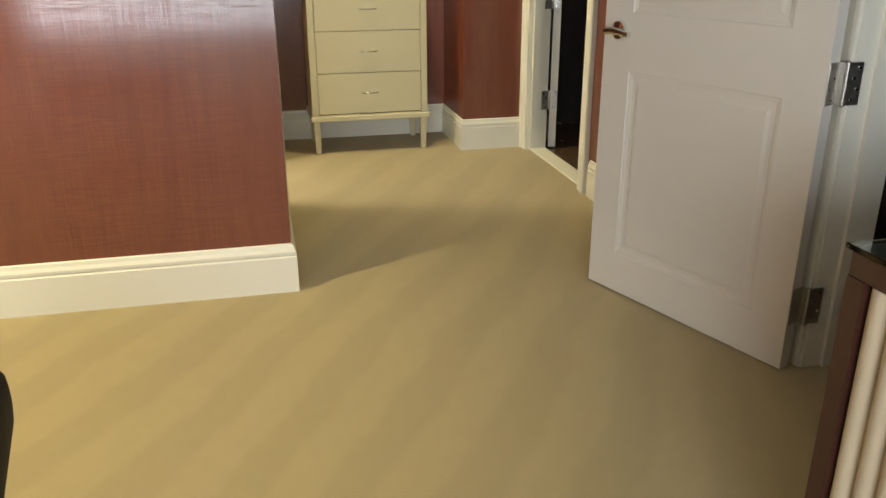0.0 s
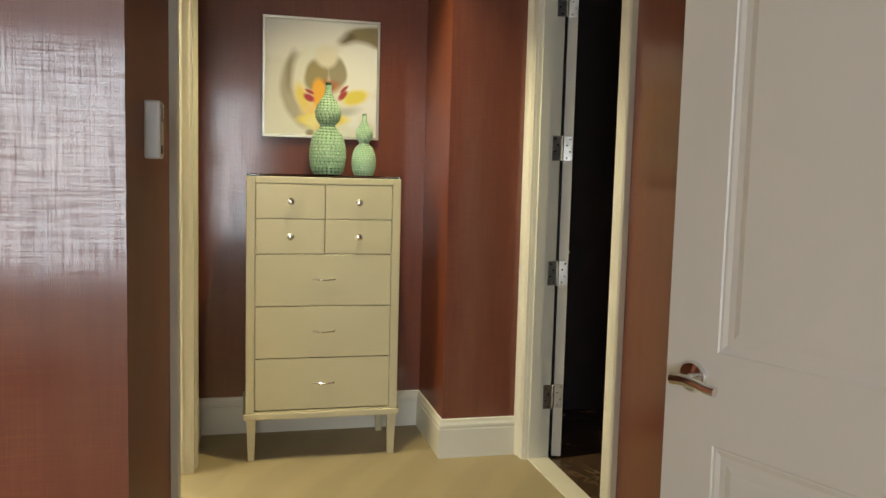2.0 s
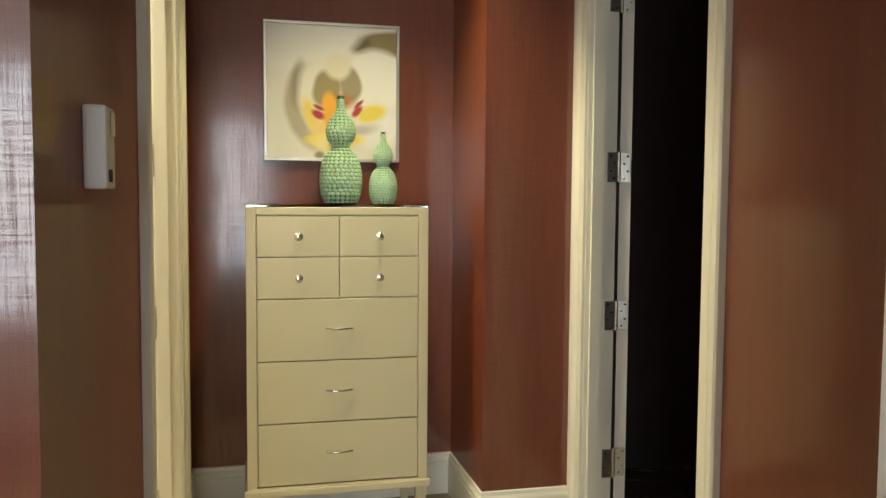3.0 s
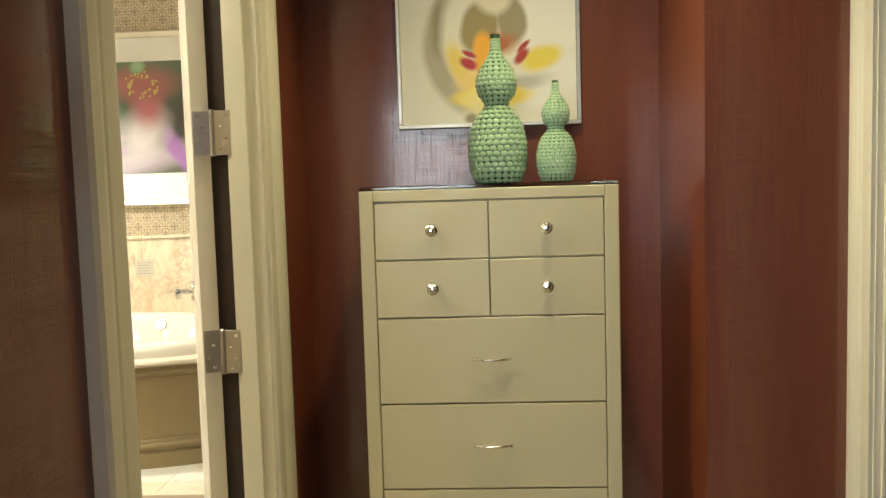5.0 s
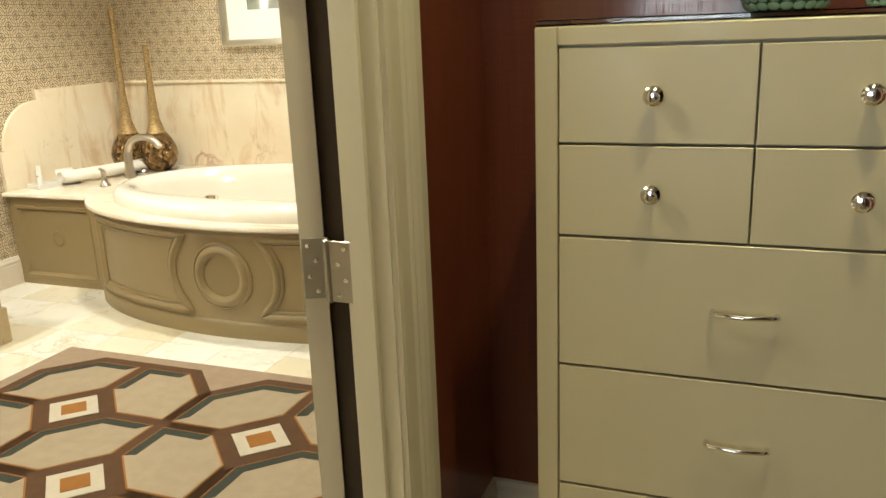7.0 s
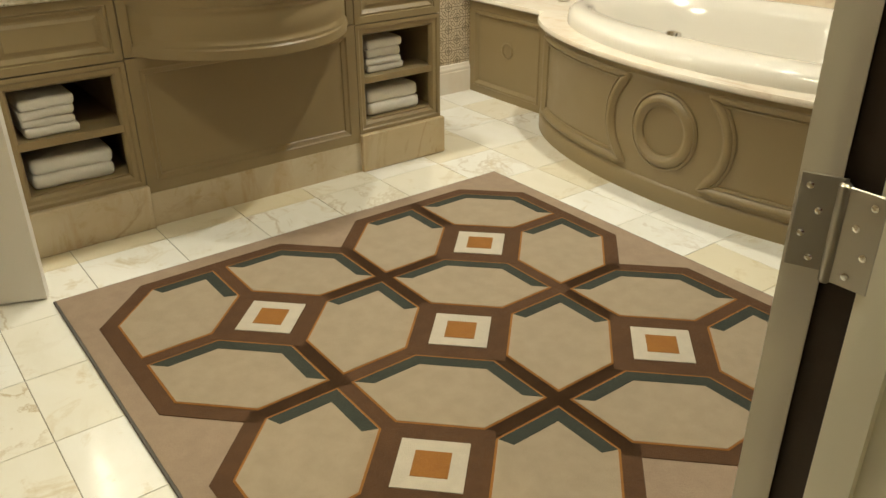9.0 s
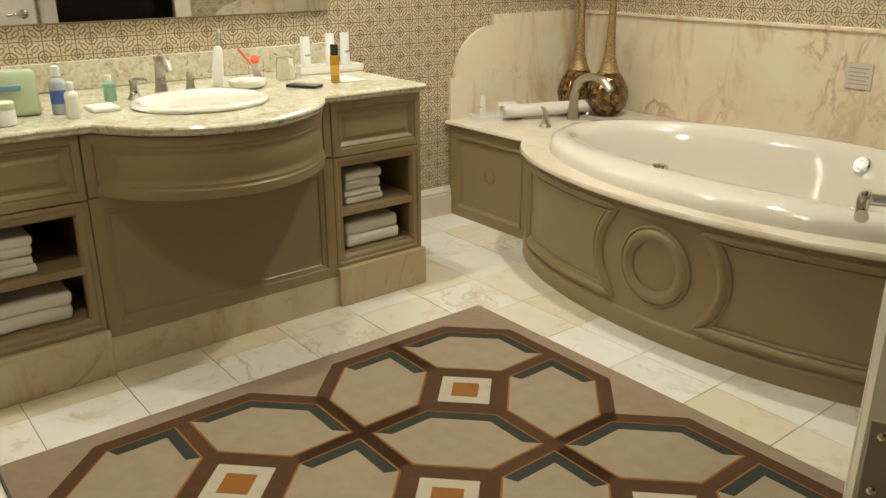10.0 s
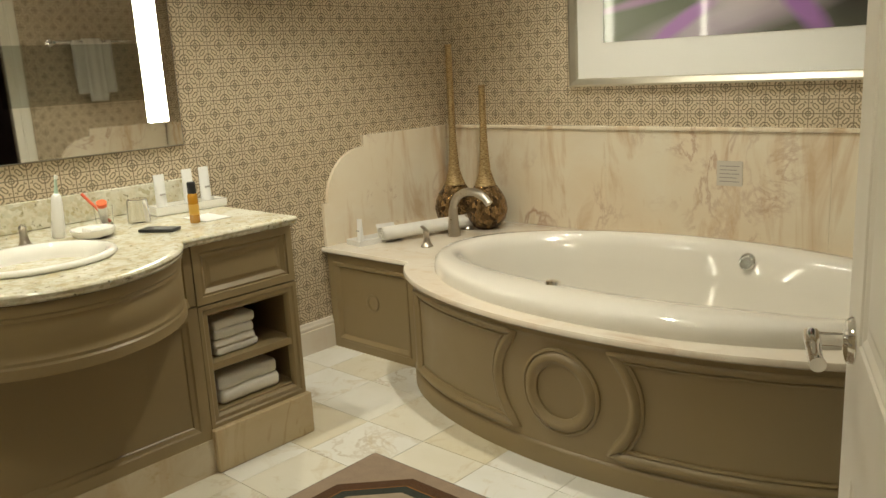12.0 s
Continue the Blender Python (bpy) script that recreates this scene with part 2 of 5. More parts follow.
def glow(name, colour, strength):
    n = Nodes(name, (0.9, 0.9, 0.9), 0.4)
    n.put("Emission Color", colour)
    n.put("Emission Strength", strength)
    return n.mat


def glass(name, tint=(1, 1, 1), rough=0.0):
    n = Nodes(name, tint, rough)
    n.put("Transmission Weight", 1.0)
    n.put("IOR", 1.45)
    return n.mat


def picture(name, base, blobs, rough=0.35, coat=0.0):
    """A printed picture, painted from soft-edged ellipses in the order given: cx, cy, rx, ry, turn, softness, colour (0..1 across the sheet)."""
    n = Nodes(name, base, rough)
    c = n.node("ShaderNodeTexCoord").outputs["Generated"]
    w = n.node("ShaderNodeTexNoise", {"Vector": c, "Scale": 3.0, "Detail": 2.0}).outputs["Color"]
    warp = n.node("ShaderNodeVectorMath", {0: w, 1: (0.5, 0.5, 0.5)}, operation="SUBTRACT").outputs[0]
    warp = n.node("ShaderNodeVectorMath", {0: warp, "Scale": 0.05}, operation="SCALE").outputs[0]
    c = n.node("ShaderNodeVectorMath", {0: c, 1: warp}, operation="ADD").outputs[0]
    s = n.split(c)
    col = base
    for cx, cy, rx, ry, turn, soft, ink in blobs:
        ca, sa = math.cos(radians(turn)), math.sin(radians(turn))
        dx, dy = n.math("SUBTRACT", s[0], cx), n.math("SUBTRACT", s[2], cy)
        u = n.math("DIVIDE", n.math("ADD", n.math("MULTIPLY", dx, ca), n.math("MULTIPLY", dy, sa)), rx)
        v = n.math("DIVIDE", n.math("SUBTRACT", n.math("MULTIPLY", dy, ca), n.math("MULTIPLY", dx, sa)), ry)
        r = n.math("SQRT", n.math("ADD", n.math("MULTIPLY", u, u), n.math("MULTIPLY", v, v)))
        f = n.remap(r, 1.0 - soft, 1.0 + soft, 1.0, 0.0)
        col = n.mix(f, col, ink)
    n.put("Base Color", col)
    n.put("Coat Weight", coat)
    n.put("Coat Roughness", 0.05)
    return n.mat


RED = grasscloth()
TRIM = paint("trim_paint", (0.76, 0.73, 0.62), 0.38, 0.03, 0.05)
DOORPAINT = paint("door_paint", (0.74, 0.70, 0.63), 0.42, 0.03, 0.05)
CEILING = paint("ceiling_paint", (0.78, 0.76, 0.72), 0.8)
CARPET = carpet_pile()
CREAM = paint("cream_lacquer", (0.60, 0.54, 0.345), 0.34, 0.03, 0.03)
TAUPE = paint("taupe_paint", (0.278, 0.208, 0.106), 0.42, 0.05, 0.05)
TILE = marble("floor_marble", (0.84, 0.83, 0.78), (0.47, 0.37, 0.24), (0.76, 0.74, 0.66), True, 0.16)
SLAB = marble("splash_marble", (0.78, 0.71, 0.57), (0.42, 0.24, 0.16), (0.75, 0.64, 0.48), False, 0.10, 0.7)
DECKM = marble("deck_marble", (0.72, 0.67, 0.57), (0.46, 0.32, 0.21), (0.67, 0.58, 0.46), False, 0.12, 0.25)
TOE = marble("toe_marble", (0.60, 0.52, 0.38), (0.27, 0.16, 0.08), (0.50, 0.40, 0.26), True, 0.18, 0.6)
GROUT = paint("grout", (0.30, 0.27, 0.21), 0.9)
GRANITE = granite()
PAPER = lattice_paper()
TOWEL = towelling()
PORCELAIN = plain("porcelain", (0.84, 0.82, 0.76), 0.06, Coat_Weight=0.6)
ACRYLIC = plain("tub_acrylic", (0.72, 0.68, 0.60), 0.10, Coat_Weight=0.5)
NICKEL = metal("brushed_nickel", (0.50, 0.46, 0.40), 0.32)
CHROME = metal("chrome", (0.80, 0.79, 0.77), 0.10)
STEEL = metal("hinge_steel", (0.47, 0.45, 0.41), 0.36)
MIRROR = metal("mirror_silver", (0.90, 0.91, 0.90), 0.015)
CLEAR = glass("clear_glass")
GREENGLASS = glass("green_glass", (0.80, 0.95, 0.88))
WOOD = dark_wood()
BLACK = plain("black_fabric", (0.012, 0.012, 0.013), 0.8)
# near-black: the darkness of the unlit rooms is put into the wall colour
SHADEWALL = paint("dark_room_paint", (0.035, 0.022, 0.02), 0.8)
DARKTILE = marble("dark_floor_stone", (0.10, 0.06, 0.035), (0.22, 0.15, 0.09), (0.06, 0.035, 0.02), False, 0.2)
LIGHTBAR = glow("light_bar_glow", (1.0, 0.95, 0.74), 40.0)
PLASTIC = plain("white_plastic", (0.72, 0.70, 0.66), 0.4)
SILVERFRAME = metal("silver_leaf", (0.62, 0.58, 0.48), 0.35)
MATBOARD = paint("mat_board", (0.82, 0.81, 0.76), 0.6, 0.01)


# ---- mesh helpers ----
def box(bm, x0, x1, y0, y1, z0, z1, bevel=0.0, seg=2):
    m = Matrix.LocRotScale(((x0 + x1) / 2, (y0 + y1) / 2, (z0 + z1) / 2), None, (abs(x1 - x0), abs(y1 - y0), abs(z1 - z0)))
    made = bmesh.ops.create_cube(bm, size=1, matrix=m)
    if bevel:
        vs = set(made["verts"])
        es = [e for e in bm.edges if e.verts[0] in vs and e.verts[1] in vs]
        bmesh.ops.bevel(bm, geom=es, offset=bevel, segments=seg, affect="EDGES", profile=0.6)
    return bm


def B(*a, **k):
    return box(bmesh.new(), *a, **k)


def lathe(bm, prof, seg=32, m=None, ellipse=1.0):
    """Turns (radius, height) pairs round z."""
    m = m or Matrix()
    rings = []
    for r, z in prof:
        rings.append([bm.verts.new(m @ Vector((max(r, 1e-4) * math.cos(2 * math.pi * i / seg), max(r, 1e-4) * ellipse * math.sin(2 * math.pi * i / seg), z))) for i in range(seg)])
    for a, b in zip(rings, rings[1:]):
        for i in range(seg):
            bm.faces.new((a[i], a[(i + 1) % seg], b[(i + 1) % seg], b[i]))
    bm.faces.new(list(reversed(rings[0])))
    bm.faces.new(rings[-1])
    return bm


def tube(bm, pts, radius, seg=12):
    """A round bar along points; radius a number or one for each point."""
    pts = [Vector(p) for p in pts]
    rad = radius if isinstance(radius, (list, tuple)) else [radius] * len(pts)
    rings, side = [], None
    for i, p in enumerate(pts):
        d = (pts[min(i + 1, len(pts) - 1)] - pts[max(i - 1, 0)]).normalized()
        if side is None:
            side = d.orthogonal().normalized()
        side = (side - d * side.dot(d)).normalized()
        up = d.cross(side)
        rings.append([bm.verts.new(p + rad[i] * (math.cos(2 * math.pi * k / seg) * side + math.sin(2 * math.pi * k / seg) * up)) for k in range(seg)])
    for a, b in zip(rings, rings[1:]):
        for k in range(seg):
            bm.faces.new((a[k], a[(k + 1) % seg], b[(k + 1) % seg], b[k]))
    bm.faces.new(list(reversed(rings[0])))
    bm.faces.new(rings[-1])
    return bm


def prism(bm, pts, z0, z1, m=None):
    """A flat outline drawn up from z0 to z1."""
    m = m or Matrix()
    lo = [bm.verts.new(m @ Vector((x, y, z0))) for x, y in pts]
    hi = [bm.verts.new(m @ Vector((x, y, z1))) for x, y in pts]
    n = len(pts)
    for i in range(n):
        bm.faces.new((lo[i], lo[(i + 1) % n], hi[(i + 1) % n], hi[i]))
    bm.faces.new(list(reversed(lo)))
    bm.faces.new(hi)
    return bm


def sweep(bm, prof, path, out):
    """Draws a moulding profile (out, up) along a path of points; out(i) gives the outward direction at point i."""
    rings = [[bm.verts.new(Vector(p) + out[i] * a + Vector((0, 0, b))) for a, b in prof] for i, p in enumerate(path)]
    k = len(prof)
    for a, b in zip(rings, rings[1:]):
        for j in range(k):
            bm.faces.new((a[j], a[(j + 1) % k], b[(j + 1) % k], b[j]))
    bm.faces.new(list(reversed(rings[0])))
    bm.faces.new(rings[-1])
    return bm


def mesh_of(name, bm, material, smooth=0.0):
    bmesh.ops.recalc_face_normals(bm, faces=bm.faces)
    me = bpy.data.meshes.new(name)
    if smooth:
        for f in bm.faces:
            f.smooth = True
        for e in bm.edges:
            if len(e.link_faces) == 2 and e.calc_face_angle(0) > radians(smooth):
                e.smooth = False
    bm.to_mesh(me)
    bm.free()
    me.materials.append(material)
    return me


def part(name, bm, material, parent, label="", smooth=0.0, m=None):
    ob = new(name, mesh_of(name, bm, material, smooth))
    ob.parent = parent
    if m is not None:
        ob.matrix_basis = m
    if label:
        tagged(ob, label)
    return ob


def solid(name, bm, material, label, category, kind="", smooth=0.0, group="", m=None):
    ob = new(name, mesh_of(name, bm, material, smooth))
    if m is not None:
        ob.matrix_basis = m
    return tagged(ob, label, category, group, kind)


def base(name, m, label, category, group="", kind=""):
    ob = new(name)
    ob.empty_display_size = 0.1
    ob.matrix_basis = m
    return tagged(ob, label, category, group, kind)


def again(ob, name, parent, m):
    """Another piece on the same mesh."""
    o = new(name, ob.data)
    o.parent = parent
    o.matrix_basis = m
    return o


# ---- structure ----
def walls(name, boxes, material, label):
    bm = bmesh.new()
    for b in boxes:
        box(bm, *b)
    return solid(name, bm, material, label, "wall", "structure")


HX, DH = 0.065, 2.44  # face of the hall's west wall, height of the doors
walls("wall_1", [(-4.2, HX, 3.285, 3.36, 0, CEIL)], RED, "red-brown lacquered grasscloth wall beside the hall opening")
walls("wall_2", [(0.0, HX, 3.36, 4.335, 0, CEIL), (0.0, HX, 4.335, 5.21, DH + 0.02, CEIL), (0.0, HX, 5.21, 5.86, 0, CEIL)], RED, "red-brown grasscloth hall wall with the bathroom doorway")
walls("wall_3", [(HX, 1.20, 5.74, 5.86, 0, CEIL)], RED, "red-brown grasscloth wall behind the chest of drawers")
walls("wall_4", [(1.20, 1.585, 5.215, 5.86, 0, CEIL)], RED, "red-brown grasscloth wall projection beside the alcove")
walls("wall_5", [(1.585, 1.70, 3.45, 4.25, 0, CEIL), (1.585, 1.70, 4.25, 5.14, DH + 0.02, CEIL), (1.585, 1.70, 5.14, 5.86, 0, CEIL)], RED, "red-brown grasscloth hall wall with a dark doorway")
walls("wall_6", [(1.54, 1.70, -3.5, 1.45, 0, CEIL), (1.54, 1.70, 1.45, 2.36, DH + 0.02, CEIL), (1.54, 1.70, 2.36, 3.45, 0, CEIL)], RED, "red-brown grasscloth bedroom wall with a doorway")
walls("wall_7", [(-4.32, -4.2, -3.5, 3.285, 0, CEIL)], RED, "red-brown grasscloth bedroom side wall")
walls("wall_8", [(-4.32, -2.35, -3.62, -3.5, 0, CEIL), (0.55, 1.70, -3.62, -3.5, 0, CEIL), (-2.35, 0.55, -3.62, -3.5, 0, 0.25), (-2.35, 0.55, -3.62, -3.5, 2.55, CEIL)], RED, "bedroom wall with the wide window")
walls("bathroom_wall_1", [(-3.21, 0.0, 8.17, 8.29, 0, CEIL)], PAPER, "tan bathroom wall papered with an octagon lattice, behind the tub")
walls("bathroom_wall_2", [(-3.33, -3.21, 3.43, 8.29, 0, CEIL)], PAPER, "tan bathroom wall papered with an octagon lattice, behind the vanity")
walls("bathroom_wall_3", [(-0.045, 0.0, 3.43, 4.335, 0, CEIL), (-0.045, 0.0, 4.335, 5.21, DH + 0.02, CEIL), (-0.045, 0.0, 5.245, 6.10, 0, CEIL), (-0.045, 0.0, 5.21, 5.245, DH + 0.02, CEIL), (-0.045, 0.0, 6.10, 6.97, DH, CEIL), (-0.045, 0.0, 6.97, 8.17, 0, CEIL)], PAPER, "tan papered bathroom wall with the doorway")
walls("bathroom_wall_4", [(-3.21, 0.0, 3.36, 3.43, 0, CEIL)], PAPER, "tan papered bathroom end wall")
walls("bathroom_wall_5", [(-3.21, -2.47, 3.90, 3.98, 0, CEIL)], PAPER, "short tan papered partition holding an inner door")
walls("dark_room_wall_1", [(1.70, 3.3, 3.42, 3.50, 0, CEIL), (1.70, 3.3, 5.86, 5.94, 0, CEIL), (3.22, 3.3, 3.50, 5.86, 0, CEIL)], SHADEWALL, "unlit walls of the small side room, darkness put into their colour")
walls("dark_room_wall_2", [(1.70, 2.9, 1.05, 1.13, 0, CEIL), (1.70, 2.9, 2.7, 2.78, 0, CEIL), (2.82, 2.9, 1.13, 2.7, 0, CEIL)], SHADEWALL, "unlit walls of the closet, darkness put into their colour")

bm = box(bmesh.new(), -4.32, 1.60, -3.62, 3.36, -0.06, 0.0)
box(bm, 0.0, 1.60, 3.36, 5.86, -0.06, 0.0)
solid("floor_carpet", bm, CARPET, "beige wall-to-wall carpet with faint vacuum lanes", "carpet", "structure")
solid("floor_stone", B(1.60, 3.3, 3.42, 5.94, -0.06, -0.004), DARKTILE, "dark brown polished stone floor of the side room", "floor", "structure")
walls("dark_room_wall_3", [(0.0, 1.1, 5.90, 5.96, 0, CEIL), (0.0, 1.1, 7.2, 7.28, 0, CEIL), (1.04, 1.1, 5.96, 7.2, 0, CEIL)], SHADEWALL, "unlit walls behind the second bathroom doorway, darkness put into their colour")
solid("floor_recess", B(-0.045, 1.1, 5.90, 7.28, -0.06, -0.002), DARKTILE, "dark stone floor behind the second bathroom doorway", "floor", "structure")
solid("floor_closet", B(1.60, 2.9, 1.05, 2.78, -0.06, -0.003), CARPET, "beige closet carpet", "carpet", "structure")
solid("ceiling", B(-4.32, 3.3, -3.62, 8.29, CEIL, CEIL + 0.1), CEILING, "plain off-white painted ceiling", "ceiling", "structure")



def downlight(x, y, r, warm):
    """Recessed ceiling light, added out of view: trim ring and lit lens."""
    d = base("ceiling_light", pose(x, y, CEIL), "small round recessed ceiling downlight, lit, added out of view", "ceiling light", "recessed ceiling downlights")
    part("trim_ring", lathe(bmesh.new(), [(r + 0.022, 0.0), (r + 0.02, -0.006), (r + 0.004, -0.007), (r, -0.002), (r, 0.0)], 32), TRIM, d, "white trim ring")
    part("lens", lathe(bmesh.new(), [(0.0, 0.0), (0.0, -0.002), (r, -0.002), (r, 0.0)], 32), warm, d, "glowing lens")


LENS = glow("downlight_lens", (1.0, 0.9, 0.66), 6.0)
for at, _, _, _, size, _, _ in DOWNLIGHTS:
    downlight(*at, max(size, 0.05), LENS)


# window of the bedroom, behind the walker
win = base("window_1", pose(-0.90, -3.56, 0.25), "wide white-framed bedroom window", "window", "", "structure")
bm = bmesh.new()
for b in ((-1.45, 1.45, -0.04, 0.04, 0, 0.06), (-1.45, 1.45, -0.04, 0.04, 2.24, 2.3), (-1.45, -1.39, -0.04, 0.04, 0.06, 2.24), (1.39, 1.45, -0.04, 0.04, 0.06, 2.24), (-0.03, 0.03, -0.04, 0.04, 0.06, 2.24)):
    box(bm, *b)
part("window_frame", bm, TRIM, win)
for x0, x1 in ((-1.39, -0.03), (0.03, 1.39)):
    pane = part("pane", B(x0, x1, -0.006, 0.0, 0.06, 2.24), CLEAR, win)
    pane.visible_shadow = False
part("window_sill", B(-1.5, 1.5, 0.04, 0.14, -0.03, 0.0, 0.004), TRIM, win)

BASEPROF = [(0, 0), (0.017, 0), (0.017, 0.136), (0.013, 0.142), (0.0155, 0.148), (0.0155, 0.158), (0.009, 0.170), (0.0065, 0.183), (0.0, 0.187)]


def baseboard(runs, material=TRIM, scale=1.0, name="baseboard", label="tall white moulded baseboard"):
    """Runs of corner points; each point carries the way its mitre leans out of the wall."""
    for pts in runs:
        bm = bmesh.new()
        prof = [(a * scale, b * scale) for a, b in BASEPROF]
        sweep(bm, prof, [(x, y, 0) for x, y, _, _ in pts], [Vector((a, b, 0)) for _, _, a, b in pts])
        solid(name, bm, material, label, "baseboard", "structure")


baseboard([
    [(-4.2, 3.285, 0, -1), (HX, 3.285, 1, -1), (HX, 4.22, 1, 0)],
    [(HX, 5.355, 1, 0), (HX, 5.74, 1, -1), (1.20, 5.74, -1, -1), (1.20, 5.215, -1, -1), (1.562, 5.215, 0, -1)],
    [(1.585, 4.135, -1, 0), (1.585, 3.45, -1, 0)],
    [(1.54, 3.45, -1, 0), (1.54, 2.46, -1, 0)],
    [(1.54, 1.35, -1, 0), (1.54, -3.5, -1, 0)],
])
baseboard([
    [(-3.21, 6.50, 1, 0), (-3.21, 7.216, 1, 0)],
    [(-3.21, 3.43, 1, 0), (-3.21, 3.90, 1, 0)],
    [(-0.045, 5.38, -1, 0), (-0.045, 5.97, -1, 0)],
], DECKM, 0.86, "marble_baseboard", "low cream marble baseboard")


def casing(name, plane, out, y0, y1, width, top=DH, label="white fluted door casing"):
    """Casing on a wall at x = plane, proud towards out (+1 or -1), round an opening from y0 to y1."""
    prof = [(0.0, 0.0), (0.014, 0.0), (0.016, 0.10), (0.016, 0.40), (0.021, 0.46), (0.019, 0.52), (0.024, 0.60), (0.028, 0.72), (0.028, 0.93), (0.022, 1.0), (0.0, 1.0)]
    bm = bmesh.new()
    loops = []
    for depth, t in prof:
        w = t * width
        x = plane + out * depth
        loops.append([(x, y0 - w, 0), (x, y0 - w, top + w), (x, y1 + w, top + w), (x, y1 + w, 0)])
    vs = [[bm.verts.new(p) for p in l] for l in loops]
    k = len(vs)
    for a in range(k):
        for i in range(3):
            bm.faces.new((vs[a][i], vs[a][i + 1], vs[(a + 1) % k][i + 1], vs[(a + 1) % k][i]))
    bm.faces.new([v[0] for v in vs])
    bm.faces.new([v[3] for v in reversed(vs)])
    solid(name, bm, TRIM, label, "trim", "structure")


def jamb(name, x0, x1, y0, y1, stop0, stop1, label="white door jamb with a stop", back=0.0):
    """Lining of an opening through a wall from x0 to x1; the stop runs from stop0 to stop1."""
    bm = bmesh.new()
    t = 0.02
    box(bm, x0, x1, y0, y0 + t, 0, DH)
    box(bm, x0 + back, x1, y1 - t, y1, 0, DH)
    box(bm, x0, x1, y0, y1, DH, DH + t)
    box(bm, stop0, stop1, y0 + t, y0 + t + 0.012, 0, DH - 0.012)
    box(bm, stop0, stop1, y1 - t - 0.012, y1 - t, 0, DH - 0.012)
    box(bm, stop0, stop1, y0 + t, y1 - t, DH - 0.012, DH)
    solid(name, bm, TRIM, label, "door jamb", "structure")


jamb("door_jamb_1", -0.048, HX + 0.003, 4.335, 5.21, -0.005, 0.035, back=0.028)
casing("trim_1", HX, 1, 4.35, 5.195, 0.125)
casing("trim_2", -0.045, -1, 4.33, 5.25, 0.09)
casing("trim_5", -0.045, -1, 6.10, 6.97, 0.12)
jamb("door_jamb_2", 1.582, 1.703, 4.25, 5.14, 1.60, 1.645)
casing("trim_3", 1.585, -1, 4.265, 5.125, 0.10)
jamb("door_jamb_3", 1.537, 1.703, 1.45, 2.36, 1.60, 1.64)
casing("trim_4", 1.54, -1, 1.465, 2.345, 0.10)
solid("threshold_1", B(-0.046, 0.0, 4.355, 5.19, -0.05, 0.006, 0.002), TILE, "white marble door threshold", "threshold", "structure")
solid("threshold_2", B(1.60, 1.70, 4.27, 5.12, -0.05, 0.008, 0.003), TRIM, "cream door threshold beside the carpet", "threshold", "structure")


# thin dark strip added to stand in for the hinge gap's shade
solid("door_seal", B(-0.088, -0.022, 5.2135, 5.2165, 0.008, DH - 0.004), plain("seal_rubber", (0.030, 0.017, 0.009), 0.7), "dark brown strip added for the shade in the gap behind the bathroom door's hinges", "door seal", "structure")


# ---- doors ----
def rect_steps(bm, m, x0, x1, z0, z1, steps):
    """A rectangular face in the plane y = 0 stepped in by (inset, depth) pairs; depth runs along +y."""
    loops = []
    for inset, depth in steps:
        loops.append([bm.verts.new(m @ Vector(p)) for p in ((x0 + inset, depth, z0 + inset), (x1 - inset, depth, z0 + inset), (x1 - inset, depth, z1 - inset), (x0 + inset, depth, z1 - inset))])
    for a, b in zip(loops, loops[1:]):
        for i in range(4):
            bm.faces.new((a[i], a[(i + 1) % 4], b[(i + 1) % 4], b[i]))
    bm.faces.new(loops[-1])


LEVER = 0.935
GAP = 0.022  # from the pin to the door's edge


def hinge(parent, z, y0, y1):
    """A square butt hinge: knuckle at the pin, leaf screwed to the door's edge."""
    g = part("hinge", tube(bmesh.new(), [(0, 0, z - 0.060), (0, 0, z - 0.057), (0, 0, z + 0.057), (0, 0, z + 0.060)], [0.004, 0.0068, 0.0068, 0.004], 12), STEEL, parent, "brushed steel butt hinge", 40)
    far = y0 if abs(y0) > abs(y1) else y1
    part("hinge_leaf", B(GAP - 0.002, GAP + 0.0005, min(0, far * 0.94), max(0, far * 0.94), z - 0.057, z + 0.057, 0.0008, 1), STEEL, g)
    part("hinge_arm", B(0.0, GAP - 0.001, -0.0012, 0.0012, z - 0.057, z + 0.057), STEEL, g)
    bm = bmesh.new()
    for f, zz in ((0.72, 0.043), (0.45, 0.015), (0.72, -0.015), (0.45, -0.043)):
        lathe(bm, [(0.0042, 0), (0.0042, 0.0012), (0.002, 0.002)], 10, pose(GAP - 0.002, far * f, z + zz, 0, -90, 0))
    part("screw", bm, CHROME, g)


def lever(parent, x, z, y, out, way):
    """A lever set: rose, neck and curved lever; out is the side it stands on (+1 or -1), way the direction of the lever along x."""
    r = part("rose", lathe(bmesh.new(), [(0.033, 0), (0.033, 0.004), (0.029, 0.010), (0.018, 0.013), (0.012, 0.014)], 28, pose(x, y, z, -90 * out, 0, 0)), CHROME, parent, "polished nickel lever rose", 40)
    part("neck", tube(bmesh.new(), [(x, y + out * 0.010, z), (x, y + out * 0.052, z)], 0.0095, 14), CHROME, r, "", 40)
    pts = [(x - way * 0.012, y + out * 0.052, z), (x + way * 0.02, y + out * 0.053, z + 0.003), (x + way * 0.05, y + out * 0.053, z + 0.001), (x + way * 0.072, y + out * 0.052, z - 0.004), (x + way * 0.092, y + out * 0.050, z - 0.005)]
    part("lever", tube(bmesh.new(), pts, [0.012, 0.0115, 0.010, 0.0095, 0.0105], 14), CHROME, r, "curved nickel lever", 50)


